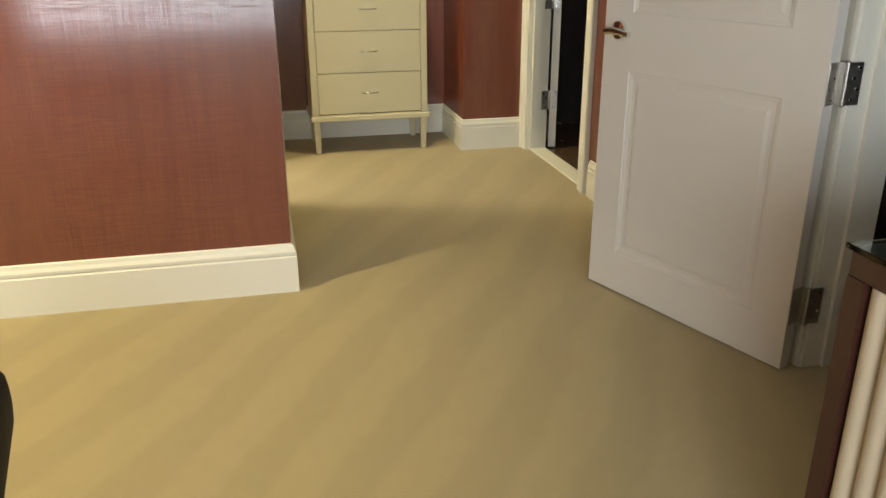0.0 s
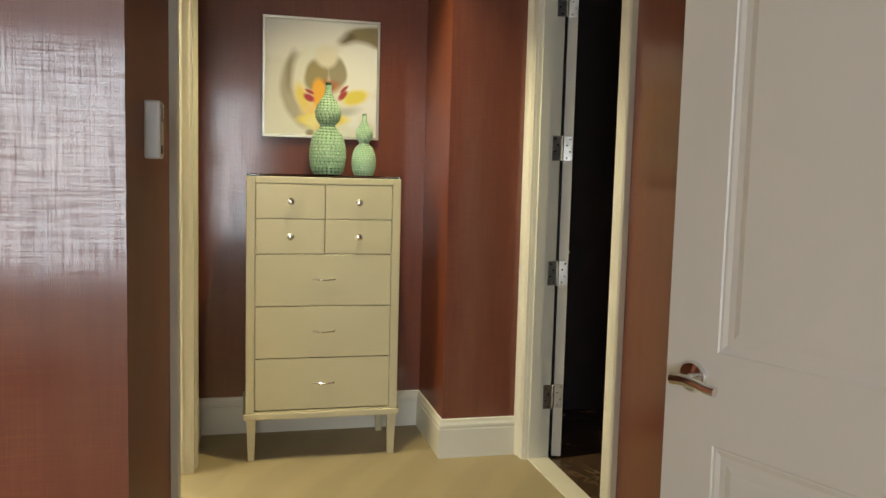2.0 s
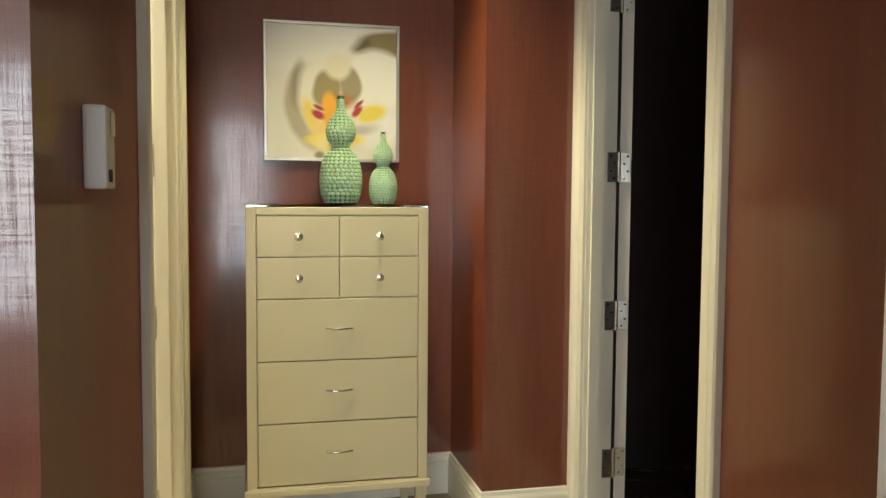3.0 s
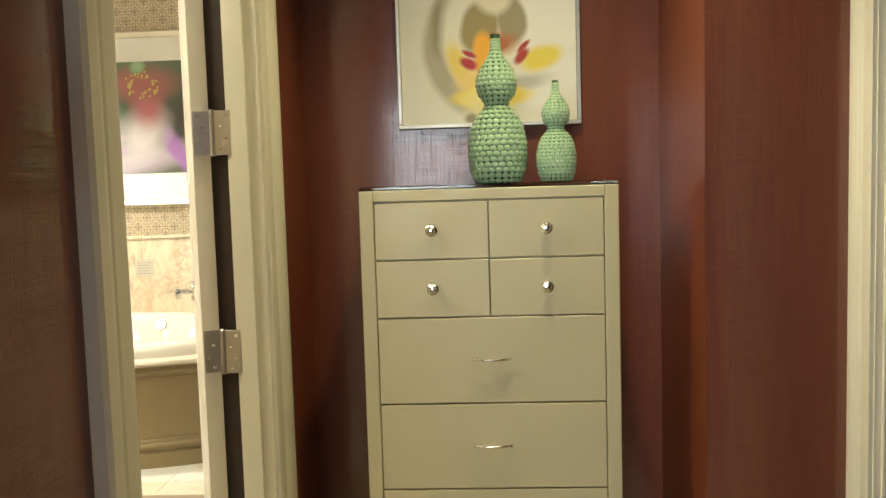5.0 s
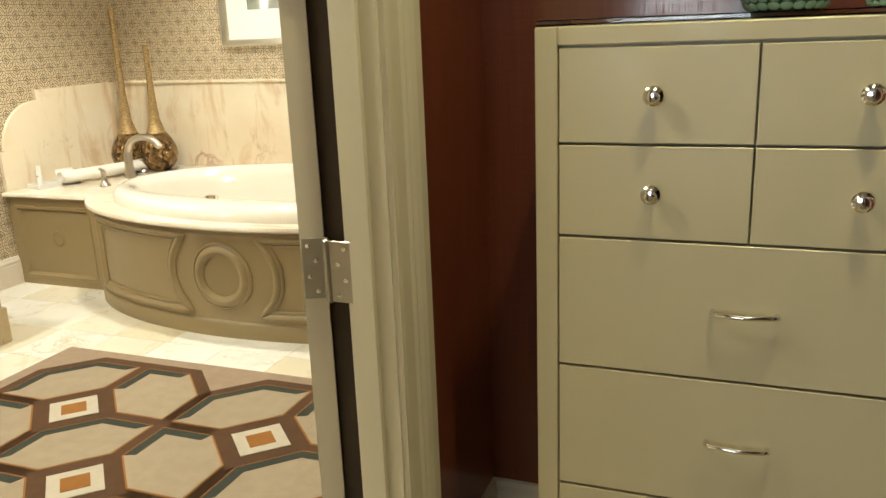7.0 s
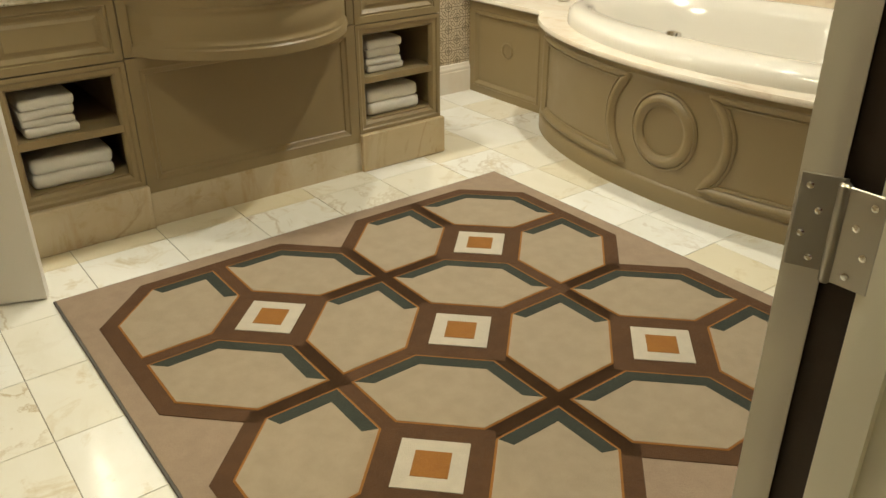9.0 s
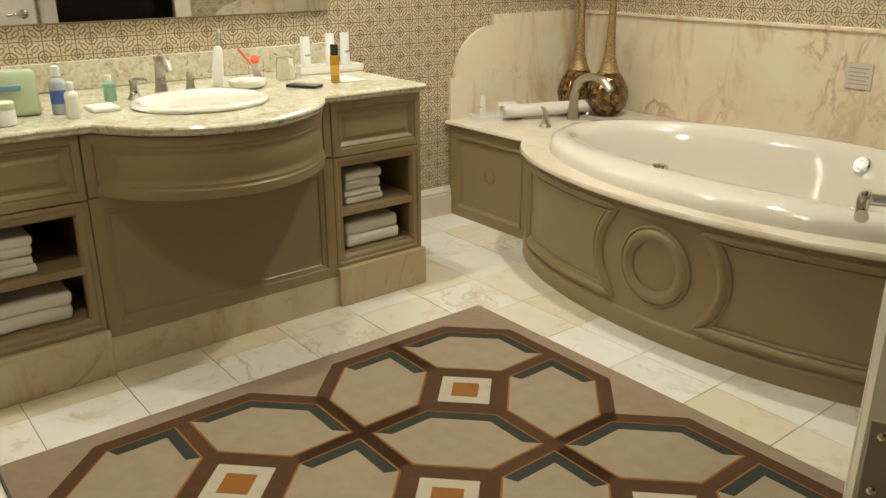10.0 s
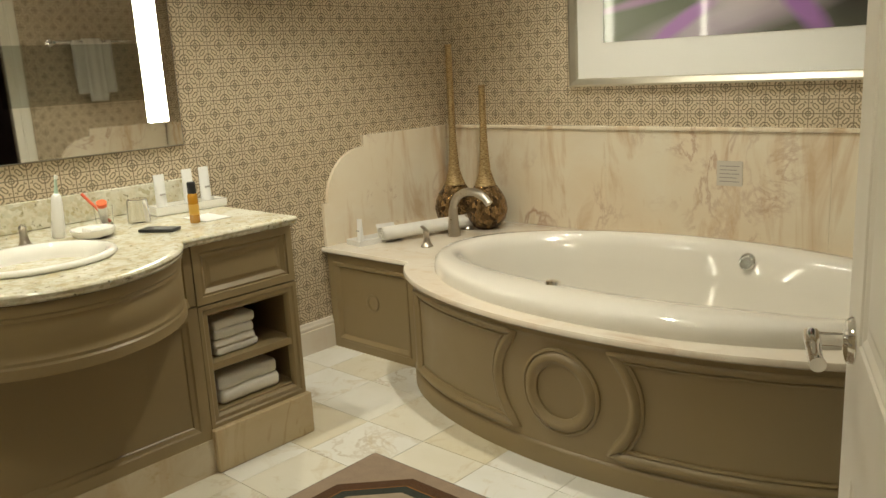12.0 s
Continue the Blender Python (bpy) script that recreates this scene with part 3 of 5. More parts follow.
def door(name, pin, heading, jamb_heading, width, side, label, lever_on=True, hinges=(0.24, 0.90, 1.47, 2.18), lever_z=LEVER):
    """A two-panel door. The leaf runs along local +x from the pin, its thickness on local side*y; heading in degrees."""
    T = 0.044
    d = base(name, pose(pin[0], pin[1], 0, 0, 0, heading), label, "door", "", "structure")
    y0, y1 = (0.006, 0.006 + T) if side > 0 else (-0.006 - T, -0.006)
    bm = bmesh.new()
    zb, zt, st = 0.006, DH - 0.006, 0.125
    x0, x1 = GAP, width
    rails = [(zb, 0.155), (0.805, 0.995), (zt - 0.13, zt)]
    box(bm, x0, x0 + st, y0, y1, zb, zt)
    box(bm, x1 - st, x1, y0, y1, zb, zt)
    for a, b in rails:
        box(bm, x0 + st, x1 - st, y0, y1, a, b)
    part("door_slab", bm, DOORPAINT, d)
    steps = [(0, 0), (0.003, 0.003), (0.008, 0.003), (0.018, 0.0065), (0.032, 0.0065), (0.046, 0.003)]
    for a, b in ((0.155, 0.805), (0.995, zt - 0.13)):
        bm = bmesh.new()
        rect_steps(bm, pose(0, y0, 0), x0 + st, x1 - st, a, b, steps)
        rect_steps(bm, Matrix.Translation((0, y1, 0)) @ Matrix.Diagonal((1, -1, 1, 1)), x0 + st, x1 - st, a, b, steps)
        part("door_panel", bm, DOORPAINT, d, "recessed moulded door panel")
    if lever_on:
        lever(d, width - 0.07, lever_z, y0, -1, -1)
        lever(d, width - 0.07, lever_z, y1, 1, -1)
    for z in hinges:
        hinge(d, z, y0, y1)
        # the jamb's leaf of the hinge stays on the jamb
        bm = bmesh.new()
        box(bm, 0.0, 0.048, -0.0015, 0.0015, -0.057, 0.057, 0.001, 1)
        jl = part("hinge_leaf", bm, STEEL, d, "brushed steel hinge leaf on the jamb", m=pose(0, 0, z, 0, 0, jamb_heading - heading))
        bm = bmesh.new()
        for x, zz in ((0.036, 0.043), (0.022, 0.015), (0.036, -0.015), (0.022, -0.043)):
            lathe(bm, [(0.0042, -0.003), (0.0042, 0.003), (0.002, 0.0035)], 10, pose(x, 0, zz, 90, 0, 0))
        part("screw", bm, CHROME, jl)
    return d


# leaf headings: degrees of the local x axis from world +x
door("door_1", (1.512, 2.332), 110.2, 0, 0.862, 1, "open white two-panel bedroom door with a lever handle", True, (0.21, 0.86, 1.52, 2.2))
door("door_2", (-0.056, 5.186), 111.5, 0, 0.765, 1, "bathroom door, white, folded back against the bathroom wall", True, (0.24, 0.90, 1.47, 2.18), 0.985)
door("door_3", (1.712, 5.116), 72, 180, 0.83, -1, "white door open into the dark side room", True, (0.30, 0.89, 1.47, 2.12))
door("door_4", (-2.44, 3.985), 69, 180, 0.76, 1, "white inner bathroom door standing ajar", True)


# ---- hall: chest of drawers, vases, picture, thermostat ----
def chest():
    x0, x1, y0, y1 = 0.298, 0.997, 5.302, 5.70
    c = base("chest_of_drawers", pose(0, 0, 0), "tall cream lacquered chest of drawers on tapered legs", "chest of drawers")
    part("side_panel", B(x0, 0.3365, y0, y1, 0.226, 1.308, 0.002, 1), CREAM, c)
    part("side_panel", B(0.9585, x1, y0, y1, 0.226, 1.308, 0.002, 1), CREAM, c)
    part("top_rail", B(0.3365, 0.9585, y0, y1, 1.278, 1.308, 0.002, 1), CREAM, c)
    part("bottom_rail", B(0.3365, 0.9585, y0, y1, 0.205, 0.233), CREAM, c)
    part("carcass", B(0.3365, 0.9585, y0 + 0.03, y1, 0.233, 1.278), CREAM, c)
    part("base_moulding", B(x0 - 0.012, x1 + 0.012, y0 - 0.012, y1, 0.195, 0.226, 0.006), CREAM, c)
    part("glass_top", B(x0 + 0.002, x1 - 0.002, y0 + 0.002, y1, 1.309, 1.319, 0.002, 1), GREENGLASS, c, "clear glass top with green edges")
    for lx in (x0 + 0.004, x1 - 0.004 - 0.042):
        for ly in (y0, y1 - 0.045):
            bm = B(lx, lx + 0.042, ly, ly + 0.042, 0, 0.196)
            cx, cy = lx + 0.021, ly + 0.021
            for v in bm.verts:
                if v.co.z < 0.1:
                    v.co.x, v.co.y = cx + (v.co.x - cx) * 0.66, cy + (v.co.y - cy) * 0.66
            part("leg", bm, CREAM, c)
    rows = [1.276, 1.118, 0.959, 0.719, 0.478, 0.236]
    for i, (zt, zb) in enumerate(zip(rows, rows[1:])):
        cols = ((0.3392, 0.6458), (0.6492, 0.9558)) if i < 2 else ((0.3392, 0.9558),)
        for a, b in cols:
            d = part("drawer", B(a, b, y0 + 0.001, y0 + 0.022, zb + 0.0024, zt - 0.0024, 0.0012, 1), CREAM, c)
            mx = (a + b) / 2
            if i < 2:
                k = part("knob", lathe(bmesh.new(), [(0.010, 0), (0.008, 0.004), (0.008, 0.008), (0.0155, 0.011), (0.0165, 0.015), (0.011, 0.019), (0.009, 0.022), (0.005, 0.023)], 12, pose(mx, y0 + 0.001, (zt + zb) / 2, 90, 0, 0)), CHROME, d, "faceted chrome knob", 25)
            else:
                z = (zt + zb) / 2 + 0.004
                bm = tube(bmesh.new(), [(mx - 0.05, y0 + 0.002, z), (mx - 0.05, y0 - 0.008, z), (mx - 0.044, y0 - 0.013, z), (mx, y0 - 0.015, z - 0.003), (mx + 0.044, y0 - 0.013, z), (mx + 0.05, y0 - 0.008, z), (mx + 0.05, y0 + 0.002, z)], 0.0045, 10)
                part("handle", bm, CHROME, d, "bowed chrome pull", 50)
    return c


chest()


def leaf_glaze():
    n = Nodes("leaf_glaze", (0.20, 0.42, 0.22), 0.11)
    p = n.coords()
    f = n.noise(p, 30, 3)
    r = n.node("ShaderNodeNewGeometry").outputs["Random Per Island"]
    c = n.mix(f, (0.34, 0.53, 0.36), (0.51, 0.69, 0.49))
    n.put("Base Color", n.mix(n.math("MULTIPLY", r, 0.5), c, (0.38, 0.60, 0.36)))
    n.put("Coat Weight", 0.6)
    return n.mat


GLAZE = leaf_glaze()
DARKGLAZE = plain("dark_glaze", (0.045, 0.11, 0.045), 0.2)


def gourd(at, size, height, label):
    """A double-gourd vase covered in overlapping scales."""
    v = base("scaled_vase", pose(*at, 0, 0, 0), label, "vase", "green gourd vases")
    prof = [(0.60, 0.0), (0.78, 0.02), (0.93, 0.09), (1.0, 0.19), (0.99, 0.28), (0.90, 0.37), (0.73, 0.445), (0.49, 0.50), (0.37, 0.525), (0.43, 0.55), (0.60, 0.595), (0.685, 0.65), (0.68, 0.70), (0.58, 0.755), (0.42, 0.805), (0.28, 0.845), (0.205, 0.88), (0.175, 0.91), (0.165, 0.96), (0.175, 1.0), (0.10, 1.0), (0.08, 0.95)]
    part("body", lathe(bmesh.new(), [(r * size * 0.965, h * height) for r, h in prof], 40), DARKGLAZE, v, "", 60)
    hs = [h for _, h in prof[:-2]]
    rs = [r for r, _ in prof[:-2]]
    bm = bmesh.new()
    h, row = 0.018, 0
    while h < 0.97:
        r = float(np.interp(h, hs, rs)) * size
        slope = float(np.interp(h + 0.02, hs, rs) - np.interp(h - 0.02, hs, rs)) * size / (0.04 * height)
        count = max(8, min(25, int(round(25 * (r / size) ** 0.75))))
        w = math.pi * r / count * 1.12
        tall = max(0.0055, w * 0.86)
        for i in range(count):
            a = 2 * math.pi * (i + 0.5 * (row % 2)) / count
            rad = Vector((math.cos(a), math.sin(a), 0))
            tan = Vector((-math.sin(a), math.cos(a), 0))
            up = (Vector((0, 0, 1)) + rad * slope).normalized()
            nor = tan.cross(up).normalized()
            c0 = rad * r + Vector((0, 0, h * height))
            ring = []
            for k in range(7):
                t = 2 * math.pi * k / 7 + math.pi / 2
                ring.append(bm.verts.new(c0 + tan * (w * math.cos(t)) + up * (tall * math.sin(t)) - nor * 0.001))
            rim = [bm.verts.new(c0 + (q.co - c0) * 0.84 + nor * w * 0.24) for q in ring]
            mid = [bm.verts.new(c0 + (q.co - c0) * 0.45 + nor * w * 0.38) for q in ring]
            for k in range(7):
                bm.faces.new((ring[k], ring[(k + 1) % 7], rim[(k + 1) % 7], rim[k]))
                bm.faces.new((rim[k], rim[(k + 1) % 7], mid[(k + 1) % 7], mid[k]))
            bm.faces.new(mid)
        h += tall * 1.55 / height
        row += 1
    tagged(part("scale_relief", bm, GLAZE, v, "raised overlapping scales", 80), kind="stuff")


gourd((0.683, 5.59, 1.319), 0.0865, 0.445, "large green glazed double-gourd vase with raised scales")
gourd((0.857, 5.565, 1.319), 0.058, 0.300, "small green glazed double-gourd vase with raised scales")

ORCHID = picture("orchid_print", (0.78, 0.76, 0.66), [
    (0.94, 0.88, 0.30, 0.10, 6, 0.15, (0.27, 0.21, 0.09)),
    (0.72, 0.87, 0.09, 0.035, 14, 0.3, (0.16, 0.12, 0.05)),
    (0.30, 0.92, 0.46, 0.24, 14, 0.12, (0.84, 0.83, 0.75)),
    (0.84, 0.60, 0.24, 0.24, -20, 0.12, (0.86, 0.85, 0.78)),
    (0.36, 0.38, 0.22, 0.33, 14, 0.10, (0.46, 0.41, 0.28)),
    (0.24, 0.55, 0.05, 0.15, -6, 0.5, (0.30, 0.25, 0.14)),
    (0.47, 0.46, 0.23, 0.32, 12, 0.12, (0.82, 0.80, 0.68)),
    (0.84, 0.24, 0.19, 0.17, -10, 0.2, (0.84, 0.83, 0.78)),
    (0.70, 0.22, 0.14, 0.04, 8, 0.5, (0.56, 0.54, 0.48)),
    (0.45, 0.53, 0.105, 0.15, -12, 0.16, (0.36, 0.29, 0.12)),
    (0.635, 0.56, 0.085, 0.135, 4, 0.16, (0.36, 0.31, 0.18)),
    (0.54, 0.70, 0.10, 0.10, 0, 0.25, (0.80, 0.75, 0.58)),
    (0.545, 0.43, 0.11, 0.055, 0, 0.4, (0.48, 0.17, 0.05)),
    (0.33, 0.33, 0.055, 0.12, 20, 0.4, (0.84, 0.66, 0.14)),
    (0.80, 0.345, 0.115, 0.062, 14, 0.3, (0.80, 0.66, 0.10)),
    (0.47, 0.23, 0.14, 0.09, 10, 0.4, (0.86, 0.62, 0.20)),
    (0.52, 0.145, 0.235, 0.062, 2, 0.2, (0.86, 0.70, 0.16)),
    (0.50, 0.10, 0.13, 0.08, -10, 0.4, (0.84, 0.74, 0.32)),
    (0.475, 0.36, 0.062, 0.135, 6, 0.2, (0.90, 0.46, 0.03)),
    (0.385, 0.335, 0.05, 0.028, -30, 0.3, (0.48, 0.03, 0.03)),
    (0.39, 0.385, 0.04, 0.014, -30, 0.3, (0.45, 0.04, 0.03)),
    (0.69, 0.36, 0.05, 0.026, 42, 0.3, (0.46, 0.05, 0.03)),
    (0.70, 0.41, 0.045, 0.014, 42, 0.3, (0.42, 0.05, 0.03)),
    (0.40, 0.02, 0.04, 0.03, 0, 0.4, (0.30, 0.25, 0.14)),
])
pic = base("framed_picture", pose(0.372, 5.74, 1.50), "square orchid picture in a slim silver frame", "picture")
bm = bmesh.new()
for b in ((0, 0.58, -0.026, -0.002, 0, 0.014), (0, 0.58, -0.026, -0.002, 0.576, 0.59), (0, 0.014, -0.026, -0.002, 0.014, 0.576), (0.566, 0.58, -0.026, -0.002, 0.014, 0.576)):
    box(bm, *b, bevel=0.002, seg=1)
part("frame", bm, SILVERFRAME, pic, "slim silver picture frame")
part("print", B(0.014, 0.566, -0.02, -0.002, 0.014, 0.576), ORCHID, pic, "cream and yellow orchid close-up print")

th = base("thermostat", pose(HX, 3.625, 1.355), "white plastic wall thermostat with a dark window", "thermostat")
part("housing", B(0, 0.036, -0.042, 0.042, 0, 0.135, 0.006), PLASTIC, th)
part("window", B(0.0355, 0.0375, -0.004, 0.036, 0.088, 0.128), plain("smoked_plastic", (0.04, 0.04, 0.045), 0.2), th, "dark display window")
for k in range(4):
    part("vent_slot", B(0.0355, 0.0368, -0.026 + k * 0.010, -0.022 + k * 0.010, 0.012, 0.032), BLACK, th)


# ---- bedroom: cabinet with a glass top, bag on a stand ----
def bedroom_cabinet():
    x0, x1, y0, y1, h = 0.918, 1.538, 0.05, 1.518, 0.75
    c = base("low_cabinet", pose(0, 0, 0), "dark wood cabinet with fluted cream panels and a glass top", "cabinet")
    bm = bmesh.new()
    box(bm, x0, x1, y0, y1, h - 0.045, h, 0.003, 1)
    box(bm, x0, x1, y0, y1, 0.0, 0.07)
    for ya in (y0, (y0 + y1) / 2 - 0.02, y1 - 0.04):
        box(bm, x0, x0 + 0.05, ya, ya + 0.04, 0.07, h - 0.045)
    box(bm, x0 + 0.05, x1, y0 + 0.004, y1 - 0.004, 0.07, h - 0.045)
    part("frame", bm, WOOD, c)
    part("glass_top", B(x0 - 0.008, x1, y0, y1 + 0.008, h + 0.001, h + 0.011, 0.002, 1), GREENGLASS, c, "clear glass top with green edges")
    cream = paint("cream_fabric", (0.62, 0.52, 0.36), 0.7)
    for ya, yb in ((y0 + 0.04, (y0 + y1) / 2 - 0.02), ((y0 + y1) / 2 + 0.02, y1 - 0.04)):
        k = int((yb - ya) / 0.045)
        w = (yb - ya) / k
        for i in range(k):
            part("flute", lathe(bmesh.new(), [(w * 0.5, 0.071), (w * 0.5, h - 0.046)], 14, Matrix.Translation((x0 + 0.028, ya + (i + 0.5) * w, 0))), cream, c, "", 40)


bedroom_cabinet()
sheet = solid("paper_sheet", B(1.02, 1.24, 1.20, 1.49, 0.762, 0.764), PLASTIC, "white paper sheet lying on the glass top", "paper")


def luggage():
    s = base("luggage_rack", pose(-0.711, 1.555, 0, 0, 0, 10), "folding wooden luggage rack", "luggage rack")
    wood = paint("pale_wood", (0.50, 0.36, 0.18), 0.5)
    for y in (-0.22, 0.22):
        part("leg", tube(bmesh.new(), [(-0.26, y, 0.0), (0.26, y, 0.42)], 0.014, 8), wood, s, "", 40)
        part("leg", tube(bmesh.new(), [(0.26, y, 0.0), (-0.26, y, 0.42)], 0.014, 8), wood, s, "", 40)
    for x in (-0.26, 0.26):
        part("rail", tube(bmesh.new(), [(x, -0.25, 0.42), (x, 0.25, 0.42)], 0.014, 8), wood, s, "", 40)
    bm = B(-0.29, 0.29, -0.22, 0.22, 0.435, 0.575, 0.055, 4)
    solid("travel_bag", bm, BLACK, "soft black travel bag lying on the luggage rack", "bag", smooth=60, m=pose(-0.711, 1.555, 0, 0, 0, 10))


luggage()


# ---- side room: toilet in the dark ----
def toilet():
    t = base("toilet", pose(2.86, 5.13, -0.004), "white toilet standing in the unlit side room", "toilet")
    part("tank", B(-0.22, 0.22, 0.48, 0.68, 0.40, 0.80, 0.03, 3), PORCELAIN, t, "", 60)
    part("bowl", lathe(bmesh.new(), [(0.12, 0), (0.11, 0.1), (0.13, 0.25), (0.18, 0.36), (0.19, 0.40)], 28, pose(0, 0.22, 0), 1.3), PORCELAIN, t, "", 50)
    part("seat", lathe(bmesh.new(), [(0.19, 0.40), (0.195, 0.41), (0.195, 0.425), (0.15, 0.435)], 28, pose(0, 0.22, 0), 1.3), PORCELAIN, t, "closed white seat lid", 50)


toilet()


# ---- bathroom: floor tiles are at the end of the file ----
FACE_X = Matrix(((0, -1, 0, 0), (1, 0, 0, 0), (0, 0, 1, 0), (0, 0, 0, 1)))  # local x along world y, local y (depth) along world -x


def facing_east(x):
    return Matrix.Translation((x, 0, 0)) @ FACE_X


PANEL = [(0, 0), (0.026, 0), (0.029, 0.007), (0.036, 0.005), (0.050, 0.018), (0.058, 0.018), (0.070, 0.012)]
VX, VB, VT = -2.50, -3.207, 0.832  # vanity front, back, underside of the top
YM = 5.605  # middle of the vanity


def bow(y):
    """How far the vanity's middle swells forward at y."""
    d = (y - YM) / 0.41
    return 0.0 if abs(d) >= 1 else 0.285 * (1 - d * d) ** 0.75


def vanity():
    v = base("vanity_cabinet", pose(0, 0, 0), "taupe painted bathroom vanity with a bowed middle and open towel shelves", "vanity")
    for y0, y1 in ((4.73, 5.15), (6.06, 6.48)):
        bm = bmesh.new()
        box(bm, VB, VX - 0.02, y0, y0 + 0.02, 0.165, VT)
        box(bm, VB, VX - 0.02, y1 - 0.02, y1, 0.165, VT)
        box(bm, VB, VB + 0.02, y0 + 0.02, y1 - 0.02, 0.165, VT)
        box(bm, VB + 0.02, VX - 0.02, y0 + 0.02, y1 - 0.02, 0.165, 0.215)
        box(bm, VB + 0.02, VX - 0.02, y0 + 0.02, y1 - 0.02, 0.595, VT)
        body = part("side_unit", bm, TAUPE, v, "open shelf unit with a drawer above")
        part("shelf", B(VB + 0.02, VX - 0.01, y0 + 0.02, y1 - 0.02, 0.372, 0.398), TAUPE, body)
        # frame round the opening
        bm = bmesh.new()
        f0, f1, g0, g1 = y0, y1, 0.165, 0.615
        loops = []
        for ins, dep in ((0, 0.022), (0, 0.0), (0.014, 0.0), (0.020, 0.006), (0.034, 0.006), (0.040, 0.012), (0.046, 0.024)):
            loops.append([bm.verts.new(facing_east(VX) @ Vector(p)) for p in ((f0 + ins, dep, g0 + ins), (f1 - ins, dep, g0 + ins), (f1 - ins, dep, g1 - ins), (f0 + ins, dep, g1 - ins))])
        for a, b in zip(loops, loops[1:]):
            for i in range(4):
                bm.faces.new((a[i], a[(i + 1) % 4], b[(i + 1) % 4], b[i]))
        part("opening_frame", bm, TAUPE, body)
        bm = bmesh.new()
        rect_steps(bm, facing_east(VX), y0, y1, 0.620, VT - 0.002, [(0, 0.022)] + PANEL)
        part("drawer_front", bm, TAUPE, body, "taupe moulded drawer front")
    # middle: flat panel below, swelling apron above
    bm = bmesh.new()
    box(bm, VB, VX - 0.024, 5.152, 6.058, 0.13, VT)
    mid = part("middle_unit", bm, TAUPE, v)
    bm = bmesh.new()
    rect_steps(bm, facing_east(VX), 5.153, 6.057, 0.13, 0.62, [(0, 0.022), (0, 0), (0.040, 0), (0.046, 0.005), (0.060, 0.009), (0.064, 0.014)])
    part("lower_panel", bm, TAUPE, mid, "flat taupe panel with a moulded border")
    bm = bmesh.new()
    n = 40
    ys = [5.155 + (6.055 - 5.155) * i / n for i in range(n + 1)]

    def loop_at(inset, depth):
        lo, hi, out = 0.625 + inset, VT - 0.004 - inset, []
        for y in ys:
            yy = min(max(y, 5.155 + inset), 6.055 - inset)
            out.append((yy, depth))
        return out, lo, hi

    rings = []
    for ins, dep in ((0, 0.022), (0, 0), (0.030, 0), (0.036, 0.006), (0.046, 0.005), (0.056, 0.012), (0.066, 0.012), (0.080, 0.007)):
        pts, lo, hi = loop_at(ins, dep)
        bot = [bm.verts.new((VX + bow(y) - d, y, lo)) for y, d in pts]
        top = [bm.verts.new((VX + bow(y) - d, y, hi)) for y, d in pts]
        rings.append(bot + top[::-1])
    k = len(rings[0])
    for a, b in zip(rings, rings[1:]):
        for i in range(k):
            bm.faces.new((a[i], a[(i + 1) % k], b[(i + 1) % k], b[i]))
    last = rings[-1]
    for i in range(n):
        bm.faces.new((last[i], last[i + 1], last[k - 2 - i], last[k - 1 - i]))
    # underside of the swelling
    und = [bm.verts.new((VX + bow(y) - 0.003, y, 0.626)) for y in ys]
    back = [bm.verts.new((VX - 0.03, y, 0.626)) for y in ys]
    for i in range(n):
        bm.faces.new((und[i], und[i + 1], back[i + 1], back[i]))
    part("bowed_apron", bm, TAUPE, mid, "swelling taupe drawer front under the basin", 35)
    # marble toe
    part("toe_block", B(VB, VX + 0.022, 4.72, 5.155, 0.0, 0.165, 0.004, 1), TOE, v, "brown veined marble plinth block")
    part("toe_block", B(VB, VX + 0.022, 6.055, 6.49, 0.0, 0.165, 0.004, 1), TOE, v, "brown veined marble plinth block")
    part("toe_strip", B(VB, VX + 0.004, 5.155, 6.055, 0.0, 0.130), TOE, v, "cream marble plinth")


vanity()


